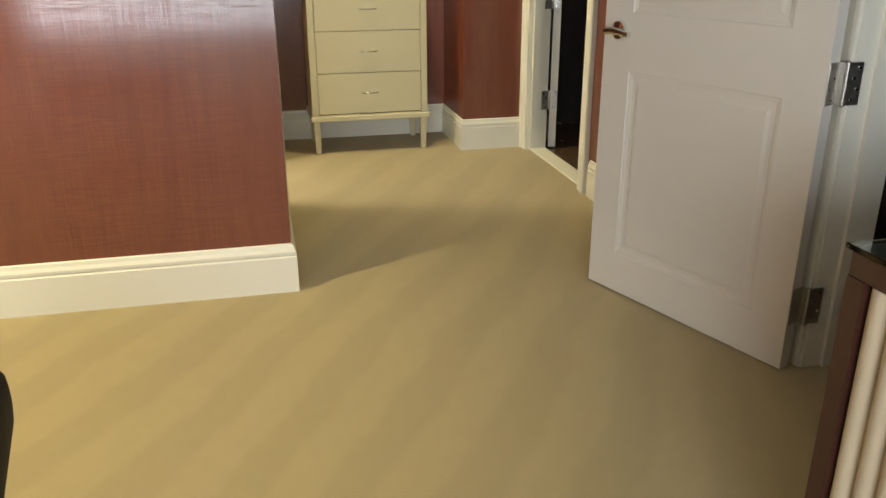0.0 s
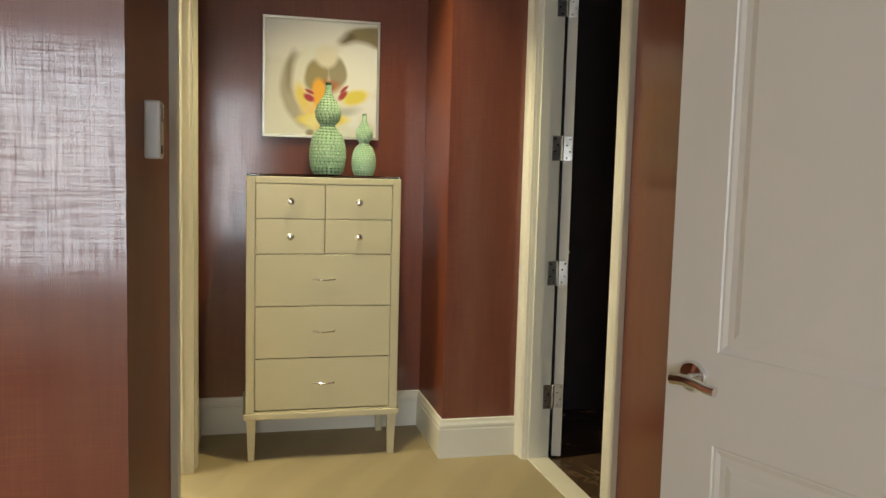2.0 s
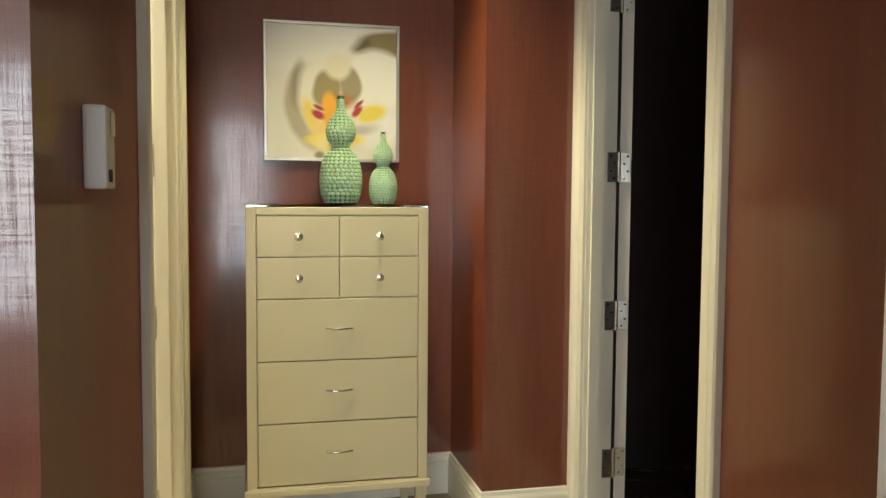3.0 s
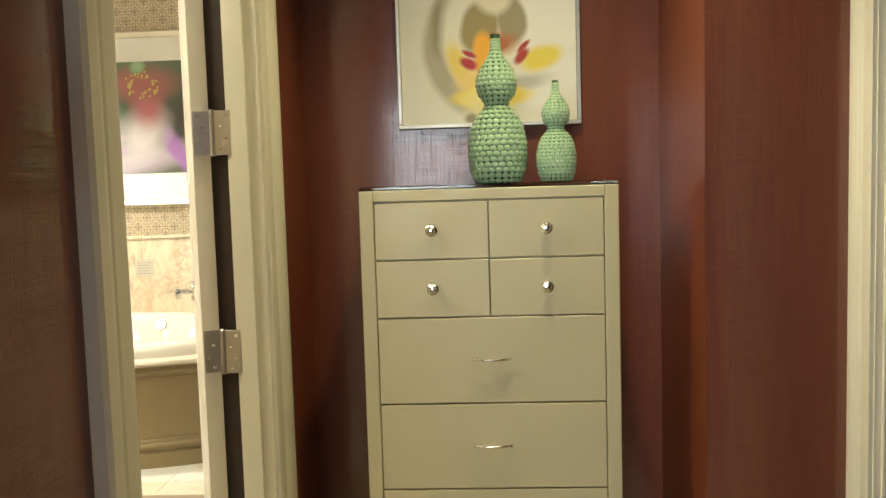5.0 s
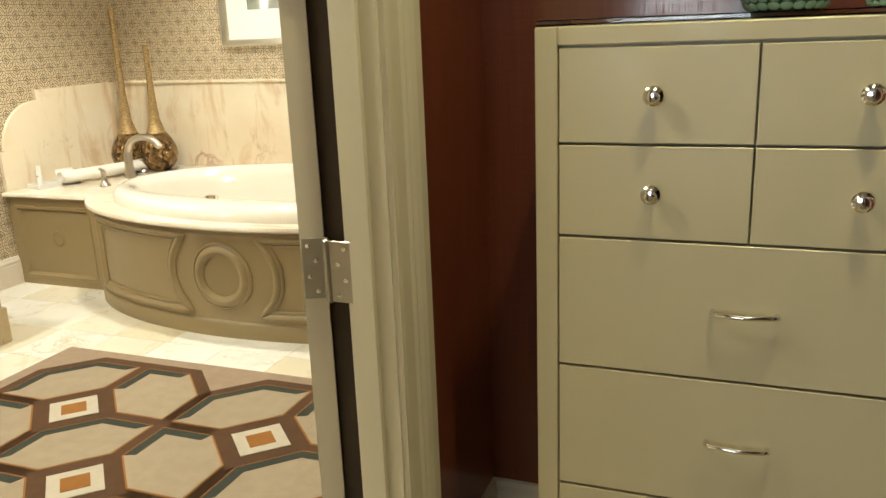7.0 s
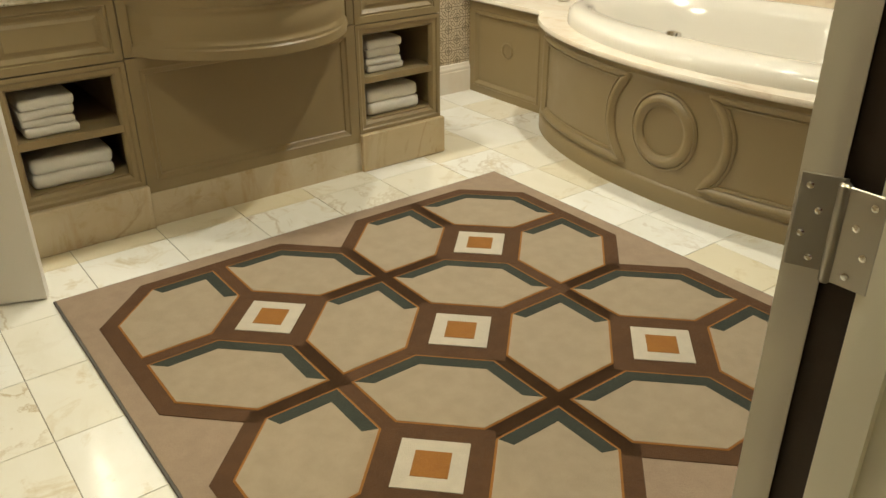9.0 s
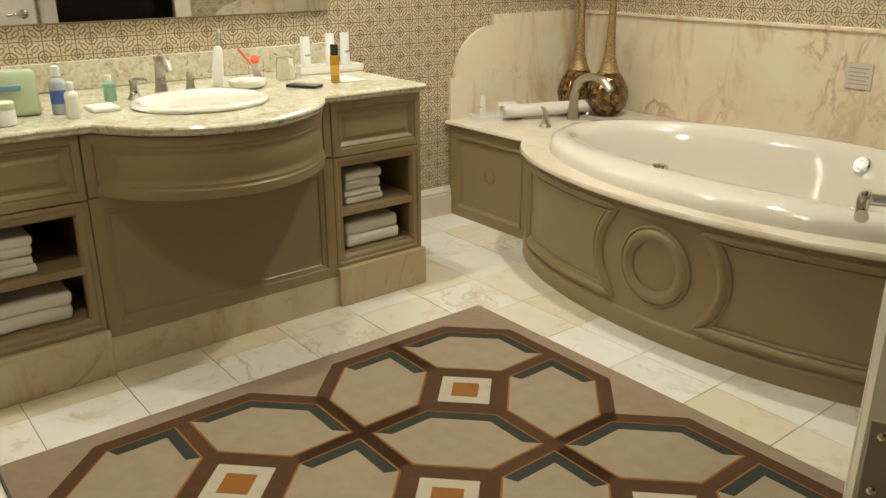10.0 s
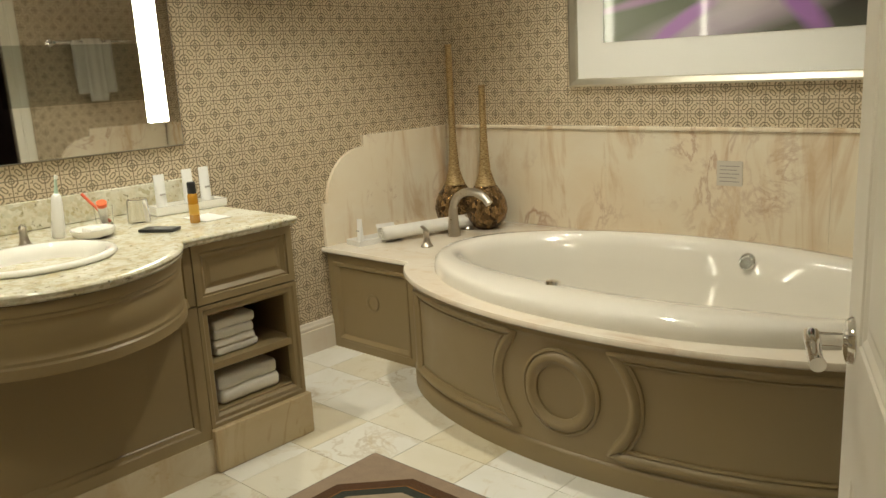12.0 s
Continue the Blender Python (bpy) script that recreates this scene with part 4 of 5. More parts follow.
def worktop():
    w = base("worktop", pose(0, 0, 0), "speckled granite vanity top with a bullnose edge", "worktop")
    ys = [4.715 + (6.495 - 4.715) * i / 120 for i in range(121)]
    prof = [(-0.030, 0.834), (-0.006, 0.834), (0.0, 0.840), (0.0, 0.846), (0.004, 0.850), (0.008, 0.856), (0.004, 0.862), (-0.004, 0.8645), (-0.03, 0.8645)]
    bm = bmesh.new()
    cols = []
    for y in ys:
        cols.append([bm.verts.new((VX + 0.022 + bow(y) + a, y, z)) for a, z in prof])
    for a, b in zip(cols, cols[1:]):
        for j in range(len(prof) - 1):
            bm.faces.new((a[j], a[j + 1], b[j + 1], b[j]))
    # top and underside, with the cut-out for the basin
    cx, cy, ra, rb = -2.615, YM, 0.195, 0.215
    m = 64
    ring_t = [bm.verts.new((cx + ra * math.cos(2 * math.pi * i / m), cy + rb * math.sin(2 * math.pi * i / m), 0.8645)) for i in range(m)]
    front = [c[-1] for c in cols]
    backv = [bm.verts.new((VB, y, 0.8645)) for y in ys]
    under_back = [bm.verts.new((VB, y, 0.834)) for y in ys]
    for i in range(120):
        bm.faces.new((cols[i][0], cols[i + 1][0], under_back[i + 1], under_back[i]))
    edges = []
    loop = front + backv[::-1]
    for i in range(len(loop)):
        a, b = loop[i], loop[(i + 1) % len(loop)]
        e = bm.edges.get((a, b)) or bm.edges.new((a, b))
        edges.append(e)
    for i in range(m):
        edges.append(bm.edges.new((ring_t[i], ring_t[(i + 1) % m])))
    bmesh.ops.triangle_fill(bm, edges=edges, use_beauty=True)
    for k in (0, 120):
        bm.faces.new(cols[k] + [backv[k], under_back[k]])
    part("top", bm, GRANITE, w, "", 30)
    part("backsplash", B(VB, VB + 0.02, 4.715, 6.495, 0.866, 0.975, 0.003, 1), GRANITE, w, "low granite upstand along the wall")
    # drop-in basin
    prof = [(1.10, 0.866), (1.12, 0.872), (1.10, 0.881), (1.03, 0.884), (0.96, 0.878), (0.90, 0.850), (0.80, 0.780), (0.60, 0.735), (0.30, 0.722), (0.06, 0.720), (0.05, 0.712), (0.30, 0.712), (0.62, 0.724), (0.84, 0.772), (0.95, 0.846), (0.98, 0.866)]
    bm = bmesh.new()
    rings = []
    for r, z in prof:
        rings.append([bm.verts.new((cx + r * ra * math.cos(2 * math.pi * i / 56), cy + r * rb * math.sin(2 * math.pi * i / 56), z)) for i in range(56)])
    for a, b in zip(rings, rings[1:] + rings[:1]):
        for i in range(56):
            bm.faces.new((a[i], a[(i + 1) % 56], b[(i + 1) % 56], b[i]))
    s = solid("washbasin", bm, PORCELAIN, "oval white drop-in washbasin in the granite top", "washbasin", smooth=60)
    part("drain", lathe(bmesh.new(), [(0.022, 0.720), (0.022, 0.726), (0.015, 0.729)], 20, pose(cx, cy, 0)), CHROME, s, "", 40)


worktop()


def tap_handle(parent, x, y, z, turn, s=1.0):
    h = part("tap_handle", lathe(bmesh.new(), [(0.026 * s, 0), (0.026 * s, 0.006 * s), (0.017 * s, 0.016 * s), (0.013 * s, 0.040 * s), (0.012 * s, 0.060 * s), (0.014 * s, 0.068 * s), (0.006 * s, 0.076 * s)], 18, pose(x, y, z)), NICKEL, parent, "brushed nickel lever tap", 40)
    d = Vector((math.cos(radians(turn)), math.sin(radians(turn)), 0))
    p = Vector((x, y, z + 0.066 * s))
    part("tap_lever", tube(bmesh.new(), [p - d * 0.012 * s, p + d * 0.02 * s + Vector((0, 0, 0.008 * s)), p + d * 0.055 * s + Vector((0, 0, 0.012 * s)), p + d * 0.075 * s + Vector((0, 0, 0.006 * s))], [0.007 * s, 0.008 * s, 0.0065 * s, 0.004 * s], 10), NICKEL, h, "", 50)


f = base("basin_tap", pose(0, 0, 0), "brushed nickel three-piece basin tap", "tap")
sy = YM - 0.035
part("spout", tube(bmesh.new(), [(-2.895, sy, 0.865), (-2.895, sy, 0.875), (-2.895, sy, 0.93), (-2.89, sy, 0.975), (-2.865, sy, 0.995), (-2.83, sy, 0.995), (-2.80, sy, 0.978), (-2.79, sy, 0.955)], [0.027, 0.024, 0.018, 0.0165, 0.016, 0.015, 0.0145, 0.0135], 16), NICKEL, f, "", 50)
part("lift_rod", tube(bmesh.new(), [(-2.925, sy, 0.865), (-2.925, sy, 0.985), (-2.925, sy, 0.99), (-2.925, sy, 1.002)], [0.003, 0.003, 0.007, 0.006], 10), NICKEL, f, "", 50)
tap_handle(f, -2.84, YM - 0.155, 0.865, 25)
tap_handle(f, -2.875, YM + 0.07, 0.865, -25)

# mirror with two light bars
mir = base("wall_mirror", pose(-3.21, YM, 1.118), "wide frameless mirror with built-in light bars over the vanity", "mirror")
part("glass", B(0.002, 0.022, -0.875, 0.875, 0.0, 1.25), MIRROR, mir, "mirror glass")
part("tinted_screen", B(0.0221, 0.0226, 0.185, 0.731, 0.195, 0.415), metal("tinted_mirror", (0.52, 0.54, 0.51), 0.02), mir, "darker tinted screen set in the mirror")
bm = bmesh.new()
for b in ((0.0, 0.020, -0.879, -0.8755, -0.004, 1.254), (0.0, 0.020, 0.8755, 0.879, -0.004, 1.254), (0.0, 0.020, -0.8755, 0.8755, -0.004, -0.0005), (0.0, 0.020, -0.8755, 0.8755, 1.2505, 1.254)):
    box(bm, *b)
part("edge", bm, STEEL, mir)
for s in (-1, 1):
    part("light_bar", B(0.0225, 0.034, s * 0.775 - 0.043, s * 0.775 + 0.043, 0.10, 1.15, 0.004, 1), LIGHTBAR, mir, "glowing frosted light bar")


# ---- tub ----
TX, TY, TA, TB = -1.50, 7.36, 1.12, 0.555
DECK = 0.525


def front(dx_over_a, grow=0.0):
    """A point on the skirt's bowed front, at angle from the left end (180) to the right (0)."""
    a = radians(dx_over_a)
    return TX + (TA + grow) * math.cos(a), TY - (TB + grow) * math.sin(a)


def tub_surround():
    t = base("tub_surround", pose(0, 0, 0), "taupe panelled bathtub surround with a bowed front and marble deck", "bathtub surround")
    n = 72
    angs = [180 - 180 * i / n for i in range(n + 1)]
    # skirt: thin wall with base and top rails
    bm = bmesh.new()
    prof = [(0.012, 0.0), (0.012, 0.065), (0.006, 0.075), (0.0, 0.078), (0.0, 0.452), (0.004, 0.462), (0.016, 0.478), (0.016, 0.494), (-0.04, 0.494), (-0.04, 0.0)]
    path, out = [], []
    for a in angs:
        x, y = front(a)
        nx, ny = math.cos(radians(a)) / TA, -math.sin(radians(a)) / TB
        l = math.hypot(nx, ny)
        path.append((x, y, 0))
        out.append(Vector((nx / l, ny / l, 0)))
    sweep(bm, prof, path, out)
    sk = part("skirt", bm, TAUPE, t, "bowed taupe skirt", 35)

    def on_skirt(u, z, proud):
        """u: metres along x from the ring's middle, z up."""
        c = max(-0.999, min(0.999, (u + RX - TX) / TA))
        a = math.acos(c)
        nx, ny = math.cos(a) / TA, -math.sin(a) / TB
        l = math.hypot(nx, ny)
        return Vector((TX + TA * math.cos(a) + nx / l * proud, TY - TB * math.sin(a) + ny / l * proud, z))

    RX = -1.525

    def bead(pts, w, closed, name, label=""):
        """A half-round moulding laid on the skirt along (u, z) points."""
        bm = bmesh.new()
        k = len(pts)
        rings = []
        for i, (u, z) in enumerate(pts):
            p0 = pts[(i - 1) % k] if closed or i else pts[0]
            p1 = pts[(i + 1) % k] if closed or i < k - 1 else pts[-1]
            du, dz = p1[0] - p0[0], p1[1] - p0[1]
            l = math.hypot(du, dz) or 1
            su, sz = -dz / l, du / l
            ring = []
            for off, pr in ((-1.0, -0.004), (-0.97, 0.008), (-0.70, 0.012), (-0.55, 0.007), (-0.25, 0.018), (0.15, 0.0225), (0.45, 0.0195), (0.62, 0.011), (0.92, 0.008), (1.0, -0.004)):
                ring.append(bm.verts.new(on_skirt(u + su * off * w, z + sz * off * w, pr)))
            rings.append(ring)
        m = len(rings[0])
        for i in range(k if closed else k - 1):
            a, b = rings[i], rings[(i + 1) % k]
            for j in range(m - 1):
                bm.faces.new((a[j], a[j + 1], b[j + 1], b[j]))
        part(name, bm, TAUPE, sk, label, 50)

    ring = [(0.125 * math.cos(2 * math.pi * i / 56), 0.285 + 0.125 * math.sin(2 * math.pi * i / 56)) for i in range(56)]
    bead(ring, 0.031, True, "ring_moulding", "round raised moulding")
    for s in (-1, 1):
        pts = []
        for i in range(15):
            z = 0.115 + 0.345 * i / 14
            d = (z - 0.2875) / 0.225
            pts.append((s * 0.262 * math.sqrt(max(0.1, 1.16 - d * d)), z))
        far = 0.86 if s < 0 else 0.90
        top = [(s * (abs(pts[-1][0]) + (far - abs(pts[-1][0])) * i / 20), 0.46) for i in range(1, 21)]
        side = [(s * far, 0.46 - 0.345 * i / 6) for i in range(1, 7)]
        low = [(s * (far - (far - abs(pts[0][0])) * i / 20), 0.115) for i in range(1, 20)]
        loop = pts + top + side + low
        bead(loop if s > 0 else loop[::-1], 0.027, True, "panel_moulding", "raised panel moulding")
    # deck slab with the hole under the tub rim
    bm = bmesh.new()
    pl = []
    for a in angs:
        x, y = front(a, 0.038)
        pl.append((x, y))
    keep = [p for p in pl if p[1] < 7.17]
    outline = [(-3.205, 8.165), (-3.205, 7.185), (-2.60, 7.185)] + keep + [(-0.40, 7.185), (-0.05, 7.185), (-0.05, 8.165)]
    m = 72
    hole = [(TX + 0.97 * math.cos(2 * math.pi * i / m), HY + 0.54 * math.sin(2 * math.pi * i / m)) for i in range(m)]
    vo = [bm.verts.new((x, y, DECK)) for x, y in outline]
    vh = [bm.verts.new((x, y, DECK)) for x, y in hole]
    es = [bm.edges.new((vo[i], vo[(i + 1) % len(vo)])) for i in range(len(vo))] + [bm.edges.new((vh[i], vh[(i + 1) % m])) for i in range(m)]
    bmesh.ops.triangle_fill(bm, edges=es, use_beauty=True)
    mid = [bm.verts.new((x, y - 0.006 if y < 8 else y, DECK - 0.008)) for x, y in outline]
    mid2 = [bm.verts.new((x, y - 0.006 if y < 8 else y, DECK - 0.018)) for x, y in outline]
    low = [bm.verts.new((x, y + 0.004 if y < 8 else y, DECK - 0.026)) for x, y in outline]
    inn = [bm.verts.new((x, y + 0.05 if y < 8 else y, DECK - 0.030)) for x, y in outline]
    for a, b in ((vo, mid), (mid, mid2), (mid2, low), (low, inn)):
        for i in range(len(outline)):
            j = (i + 1) % len(outline)
            bm.faces.new((a[i], a[j], b[j], b[i]))
    part("deck", bm, DECKM, t, "polished cream marble deck", 40)
    # side cabinets
    for x0, x1 in ((-3.205, -2.60), (-0.40, -0.05)):
        bm = bmesh.new()
        box(bm, x0, x1, 7.236, 8.16, 0.0, 0.494)
        cab = part("side_cabinet", bm, TAUPE, t)
        bm = bmesh.new()
        rect_steps(bm, Matrix.Translation((0, 7.214, 0)), x0, x1, 0.0, 0.494, [(0, 0.022), (0, 0), (0.040, 0), (0.044, -0.006), (0.056, -0.006), (0.070, 0.014), (0.080, 0.014)])
        part("front_panel", bm, TAUPE, cab, "taupe moulded panel")
        if x0 < -2:
            part("ring_moulding", lathe(bmesh.new(), [(0.044, 0.0), (0.044, 0.004), (0.038, 0.007), (0.030, 0.005), (0.029, 0.001), (0.004, 0.0005)], 32, pose((x0 + x1) / 2, 7.2275, 0.27, 90, 0, 0)), TAUPE, cab, "small round raised moulding", 40)


HY = 7.44
tub_surround()


def bathtub():
    m = 96
    bm = bmesh.new()

    def shape(i):
        """Inner outline: an oval pinched by arm rests."""
        a = 2 * math.pi * i / m
        pinch = 1 - 0.075 * math.exp(-((math.degrees(a) - 62) / 16) ** 2) - 0.075 * math.exp(-((math.degrees(a) - 298) / 16) ** 2)
        return a, pinch

    prof = [(1.0, 1.0, DECK - 0.02, 0), (1.0, 1.0, DECK + 0.014, 0), (0.995, 0.99, DECK + 0.044, 0), (0.975, 0.955, DECK + 0.062, 0), (0.94, 0.90, DECK + 0.064, 0.2), (0.90, 0.84, DECK + 0.050, 0.7), (0.875, 0.80, DECK + 0.010, 1), (0.85, 0.76, DECK - 0.08, 1), (0.80, 0.69, DECK - 0.25, 1), (0.74, 0.60, DECK - 0.36, 0.8), (0.60, 0.46, DECK - 0.41, 0.5), (0.30, 0.22, DECK - 0.42, 0.2), (0.02, 0.02, DECK - 0.42, 0)]
    rings = []
    for fa, fb, z, pw in prof:
        ring = []
        for i in range(m):
            a, p = shape(i)
            k = 1 - (1 - p) * pw
            near = max(0.0, -math.sin(a)) * pw ** 0.3 * 0.30 if pw else 0.0
            ring.append(bm.verts.new((TX + 1.03 * fa * math.cos(a) * k, HY + 0.605 * fb * math.sin(a) * k * (1 - near), z)))
        rings.append(ring)
    for a, b in zip(rings, rings[1:]):
        for i in range(m):
            bm.faces.new((a[i], a[(i + 1) % m], b[(i + 1) % m], b[i]))
    bm.faces.new(rings[-1])
    t = solid("bathtub", bm, ACRYLIC, "oval white drop-in bathtub with a rounded rim", "bathtub", smooth=60)
    part("air_button", lathe(bmesh.new(), [(0.030, -0.01), (0.030, 0), (0.030, 0.005), (0.022, 0.008), (0.010, 0.006)], 24, pose(-1.70, 7.03, DECK + 0.066, -10, 0, 0)), CHROME, t, "small chrome air button on the rim", 40)
    part("overflow", lathe(bmesh.new(), [(0.037, 0), (0.037, 0.005), (0.032, 0.010), (0.022, 0.010), (0.018, 0.006), (0.005, 0.006)], 24, look((-1.333, 7.899, 0.527), (-1.50, 7.05, 0.86)) @ pose(0, 0, 0, 180, 0, 0)), CHROME, t, "round nickel jet", 40)


bathtub()

# marble splash behind the tub and its shaped returns
sp = base("marble_splash", pose(0, 0, 0), "polished pink-veined marble splash round the tub", "splashback", "", "structure")
for x0, x1 in ((-3.209, -2.1532), (-2.1526, -1.0988), (-1.0982, -0.047)):
    part("slab", B(x0, x1, 8.150, 8.168, DECK + 0.001, 1.035, 0.001, 1), SLAB, sp)
part("cap_moulding", B(-3.209, -0.047, 8.138, 8.168, 1.036, 1.056, 0.006, 3), SLAB, sp)
for xw, s in ((-3.209, 1), (-0.0455, -1)):
    pts = [(7.205, DECK + 0.001), (7.205, 0.745), (7.235, 0.745)]
    for i in range(13):
        a = radians(180 - 90 * i / 12)
        pts.append((7.235 + 0.265 * (1 + math.cos(a)), 0.745 + 0.255 * math.sin(a)))
    pts += [(7.500, 1.056), (8.137, 1.056), (8.137, DECK + 0.001)]
    m = Matrix(((0, 0, s, xw), (1, 0, 0, 0), (0, 1, 0, 0), (0, 0, 0, 1)))
    part("shaped_return", prism(bmesh.new(), pts, 0, 0.02, m), SLAB, sp, "marble return with a quarter-round shoulder")

# framed picture over the tub
BLOOM = picture("bloom_print", (0.16, 0.18, 0.13), [
    (0.30, 0.75, 0.5, 0.4, 0, 0.6, (0.10, 0.16, 0.09)),
    (0.8, 0.35, 0.4, 0.5, 0, 0.6, (0.06, 0.06, 0.055)),
    (0.46, 0.10, 0.34, 0.10, 25, 0.5, (0.42, 0.36, 0.42)),
    (0.24, 0.28, 0.22, 0.028, 18, 0.5, (0.40, 0.26, 0.42)),
    (0.66, 0.20, 0.040, 0.26, 18, 0.4, (0.34, 0.16, 0.46)),
    (0.30, 0.10, 0.035, 0.20, -38, 0.4, (0.38, 0.20, 0.46)),
    (0.50, 0.36, 0.10, 0.22, -8, 0.5, (0.60, 0.55, 0.56)),
    (0.52, 0.62, 0.07, 0.18, 0, 0.5, (0.50, 0.16, 0.20)),
    (0.50, 0.80, 0.15, 0.13, 0, 0.5, (0.40, 0.14, 0.13)),
    (0.49, 0.95, 0.03, 0.05, 0, 0.4, (0.32, 0.50, 0.30)),
], 0.25, 1.0)
AX0, AX1, AZ0, AZ1 = -2.346, -0.62, 1.245, 2.33
art = base("framed_art", pose(0, 8.168, 0), "large flower photograph in a wide white mat and champagne frame", "picture")
bm = bmesh.new()
loops = []
for ins, y in ((0, 0), (0, -0.036), (0.010, -0.040), (0.034, -0.024), (0.040, -0.012), (0.040, 0.0)):
    loops.append([bm.verts.new(p) for p in ((AX0 + ins, y, AZ0 + ins), (AX1 - ins, y, AZ0 + ins), (AX1 - ins, y, AZ1 - ins), (AX0 + ins, y, AZ1 - ins))])
for a, b in zip(loops, loops[1:]):
    for i in range(4):
        bm.faces.new((a[i], a[(i + 1) % 4], b[(i + 1) % 4], b[i]))
part("frame", bm, SILVERFRAME, art, "champagne bevelled frame")
part("mat", B(AX0 + 0.04, AX1 - 0.04, -0.010, -0.001, AZ0 + 0.04, AZ1 - 0.04), MATBOARD, art, "wide white mat")
part("print", B(AX0 + 0.185, AX1 - 0.185, -0.0125, -0.0102, AZ0 + 0.205, AZ1 - 0.185), BLOOM, art, "dark flower photograph")
dots = bmesh.new()
rng = random.Random(4)
for i in range(46):
    a, r = rng.uniform(0, 2 * math.pi), rng.uniform(0.25, 1) ** 0.5
    x, z = -1.48 + 0.115 * r * math.cos(a), 2.00 + 0.085 * r * math.sin(a)
    lathe(dots, [(0.0065, 0), (0.006, 0.0007)], 8, pose(x, -0.0126, z, 90, 0, 0))
tagged(part("stamens", dots, plain("stamen_yellow", (0.62, 0.52, 0.10), 0.5), art, "yellow stamen dots of the print"), kind="stuff")

sign = base("wall_sign", pose(-1.523, 8.149, 0.852), "small clear notice plate with grey print on the marble", "sign")
part("plate", B(-0.058, 0.058, -0.004, -0.0005, -0.055, 0.055), plain("notice_plate", (0.60, 0.55, 0.47), 0.2), sign)
for k in range(5):
    part("print_line", B(-0.045, 0.045 - 0.012 * (k % 2), -0.0048, -0.0041, 0.031 - k * 0.017, 0.0345 - k * 0.017), plain("grey_print", (0.28, 0.26, 0.24), 0.6), sign)


# ---- things round the tub ----
def amber_mosaic():
    n = Nodes("amber_mosaic", (0.20, 0.11, 0.04), 0.12, 0.75)
    p = n.coords((1, 1, 0.7))
    v = n.node("ShaderNodeTexVoronoi", {"Vector": p, "Scale": 48.0})
    n.put("Base Color", n.mix(n.node("ShaderNodeSeparateColor", {"Color": v.outputs["Color"]}).outputs[0], (0.035, 0.018, 0.008), (0.42, 0.27, 0.12)))
    e = n.node("ShaderNodeTexVoronoi", {"Vector": p, "Scale": 48.0})
    e.feature = "DISTANCE_TO_EDGE"
    n.bump(n.remap(e.outputs["Distance"], 0.0, 0.12, 0.0, 1.0), 0.8, 0.004)
    return n.mat


MOSAIC = amber_mosaic()


def gilded():
    """Worn gold leaf in ragged bands round a neck."""
    n = Nodes("gilded_neck", (0.40, 0.28, 0.14), 0.5, 0.7)
    leaf = n.noise(n.coords((30, 30, 90)), 2.2, 4, 0.65)
    n.put("Base Color", n.ramp(leaf, [(0.36, (0.20, 0.125, 0.055)), (0.5, (0.40, 0.28, 0.13)), (0.68, (0.56, 0.43, 0.23))]))
    n.put("Roughness", n.remap(leaf, 0.3, 0.7, 0.6, 0.38))
    n.bump(leaf, 0.4, 0.003)
    return n.mat


NECK = gilded()
for (x, y), hgt, lab in (((-2.955, 7.93), 0.965, "taller amber mosaic bottle vase with a long gilded neck"), ((-2.77, 7.965), 0.75, "shorter amber mosaic bottle vase with a long gilded neck")):
    v = base("bottle_vase", pose(x, y, DECK), lab, "vase", "amber bottle vases")
    part("bulb", lathe(bmesh.new(), [(0.050, 0), (0.080, 0.018), (0.105, 0.055), (0.114, 0.10), (0.108, 0.145), (0.088, 0.188), (0.058, 0.23)], 40), MOSAIC, v, "mirrored mosaic bulb", 50)
    part("neck", lathe(bmesh.new(), [(0.058, 0.23), (0.046, 0.26), (0.031, 0.31), (0.024, 0.40), (0.019, 0.50), (0.017, hgt - 0.02), (0.020, hgt), (0.014, hgt), (0.012, hgt - 0.05)], 28), NECK, v, "slender gilded neck", 50)

tf = base("tub_tap", pose(0, 0, 0), "brushed nickel arched tub filler with two lever handles", "tap")
arc = [(-2.79, 7.72, DECK), (-2.79, 7.72, DECK + 0.06), (-2.785, 7.715, DECK + 0.13)]
for i in range(9):
    a = radians(175 - 150 * i / 8)
    k = 0.125 * math.cos(a)
    arc.append((-2.655 + k * 1.0, 7.715 + (k + 0.125) * -0.02, DECK + 0.145 + 0.095 * math.sin(a)))
part("spout", tube(bmesh.new(), arc, [0.034, 0.027, 0.023] + [0.0205] * 7 + [0.018, 0.018], 16), NICKEL, tf, "arched nickel spout", 50)
tap_handle(tf, -2.74, 7.46, DECK, 150, 1.15)
tap_handle(tf, -2.83, 7.88, DECK, 20, 1.15)


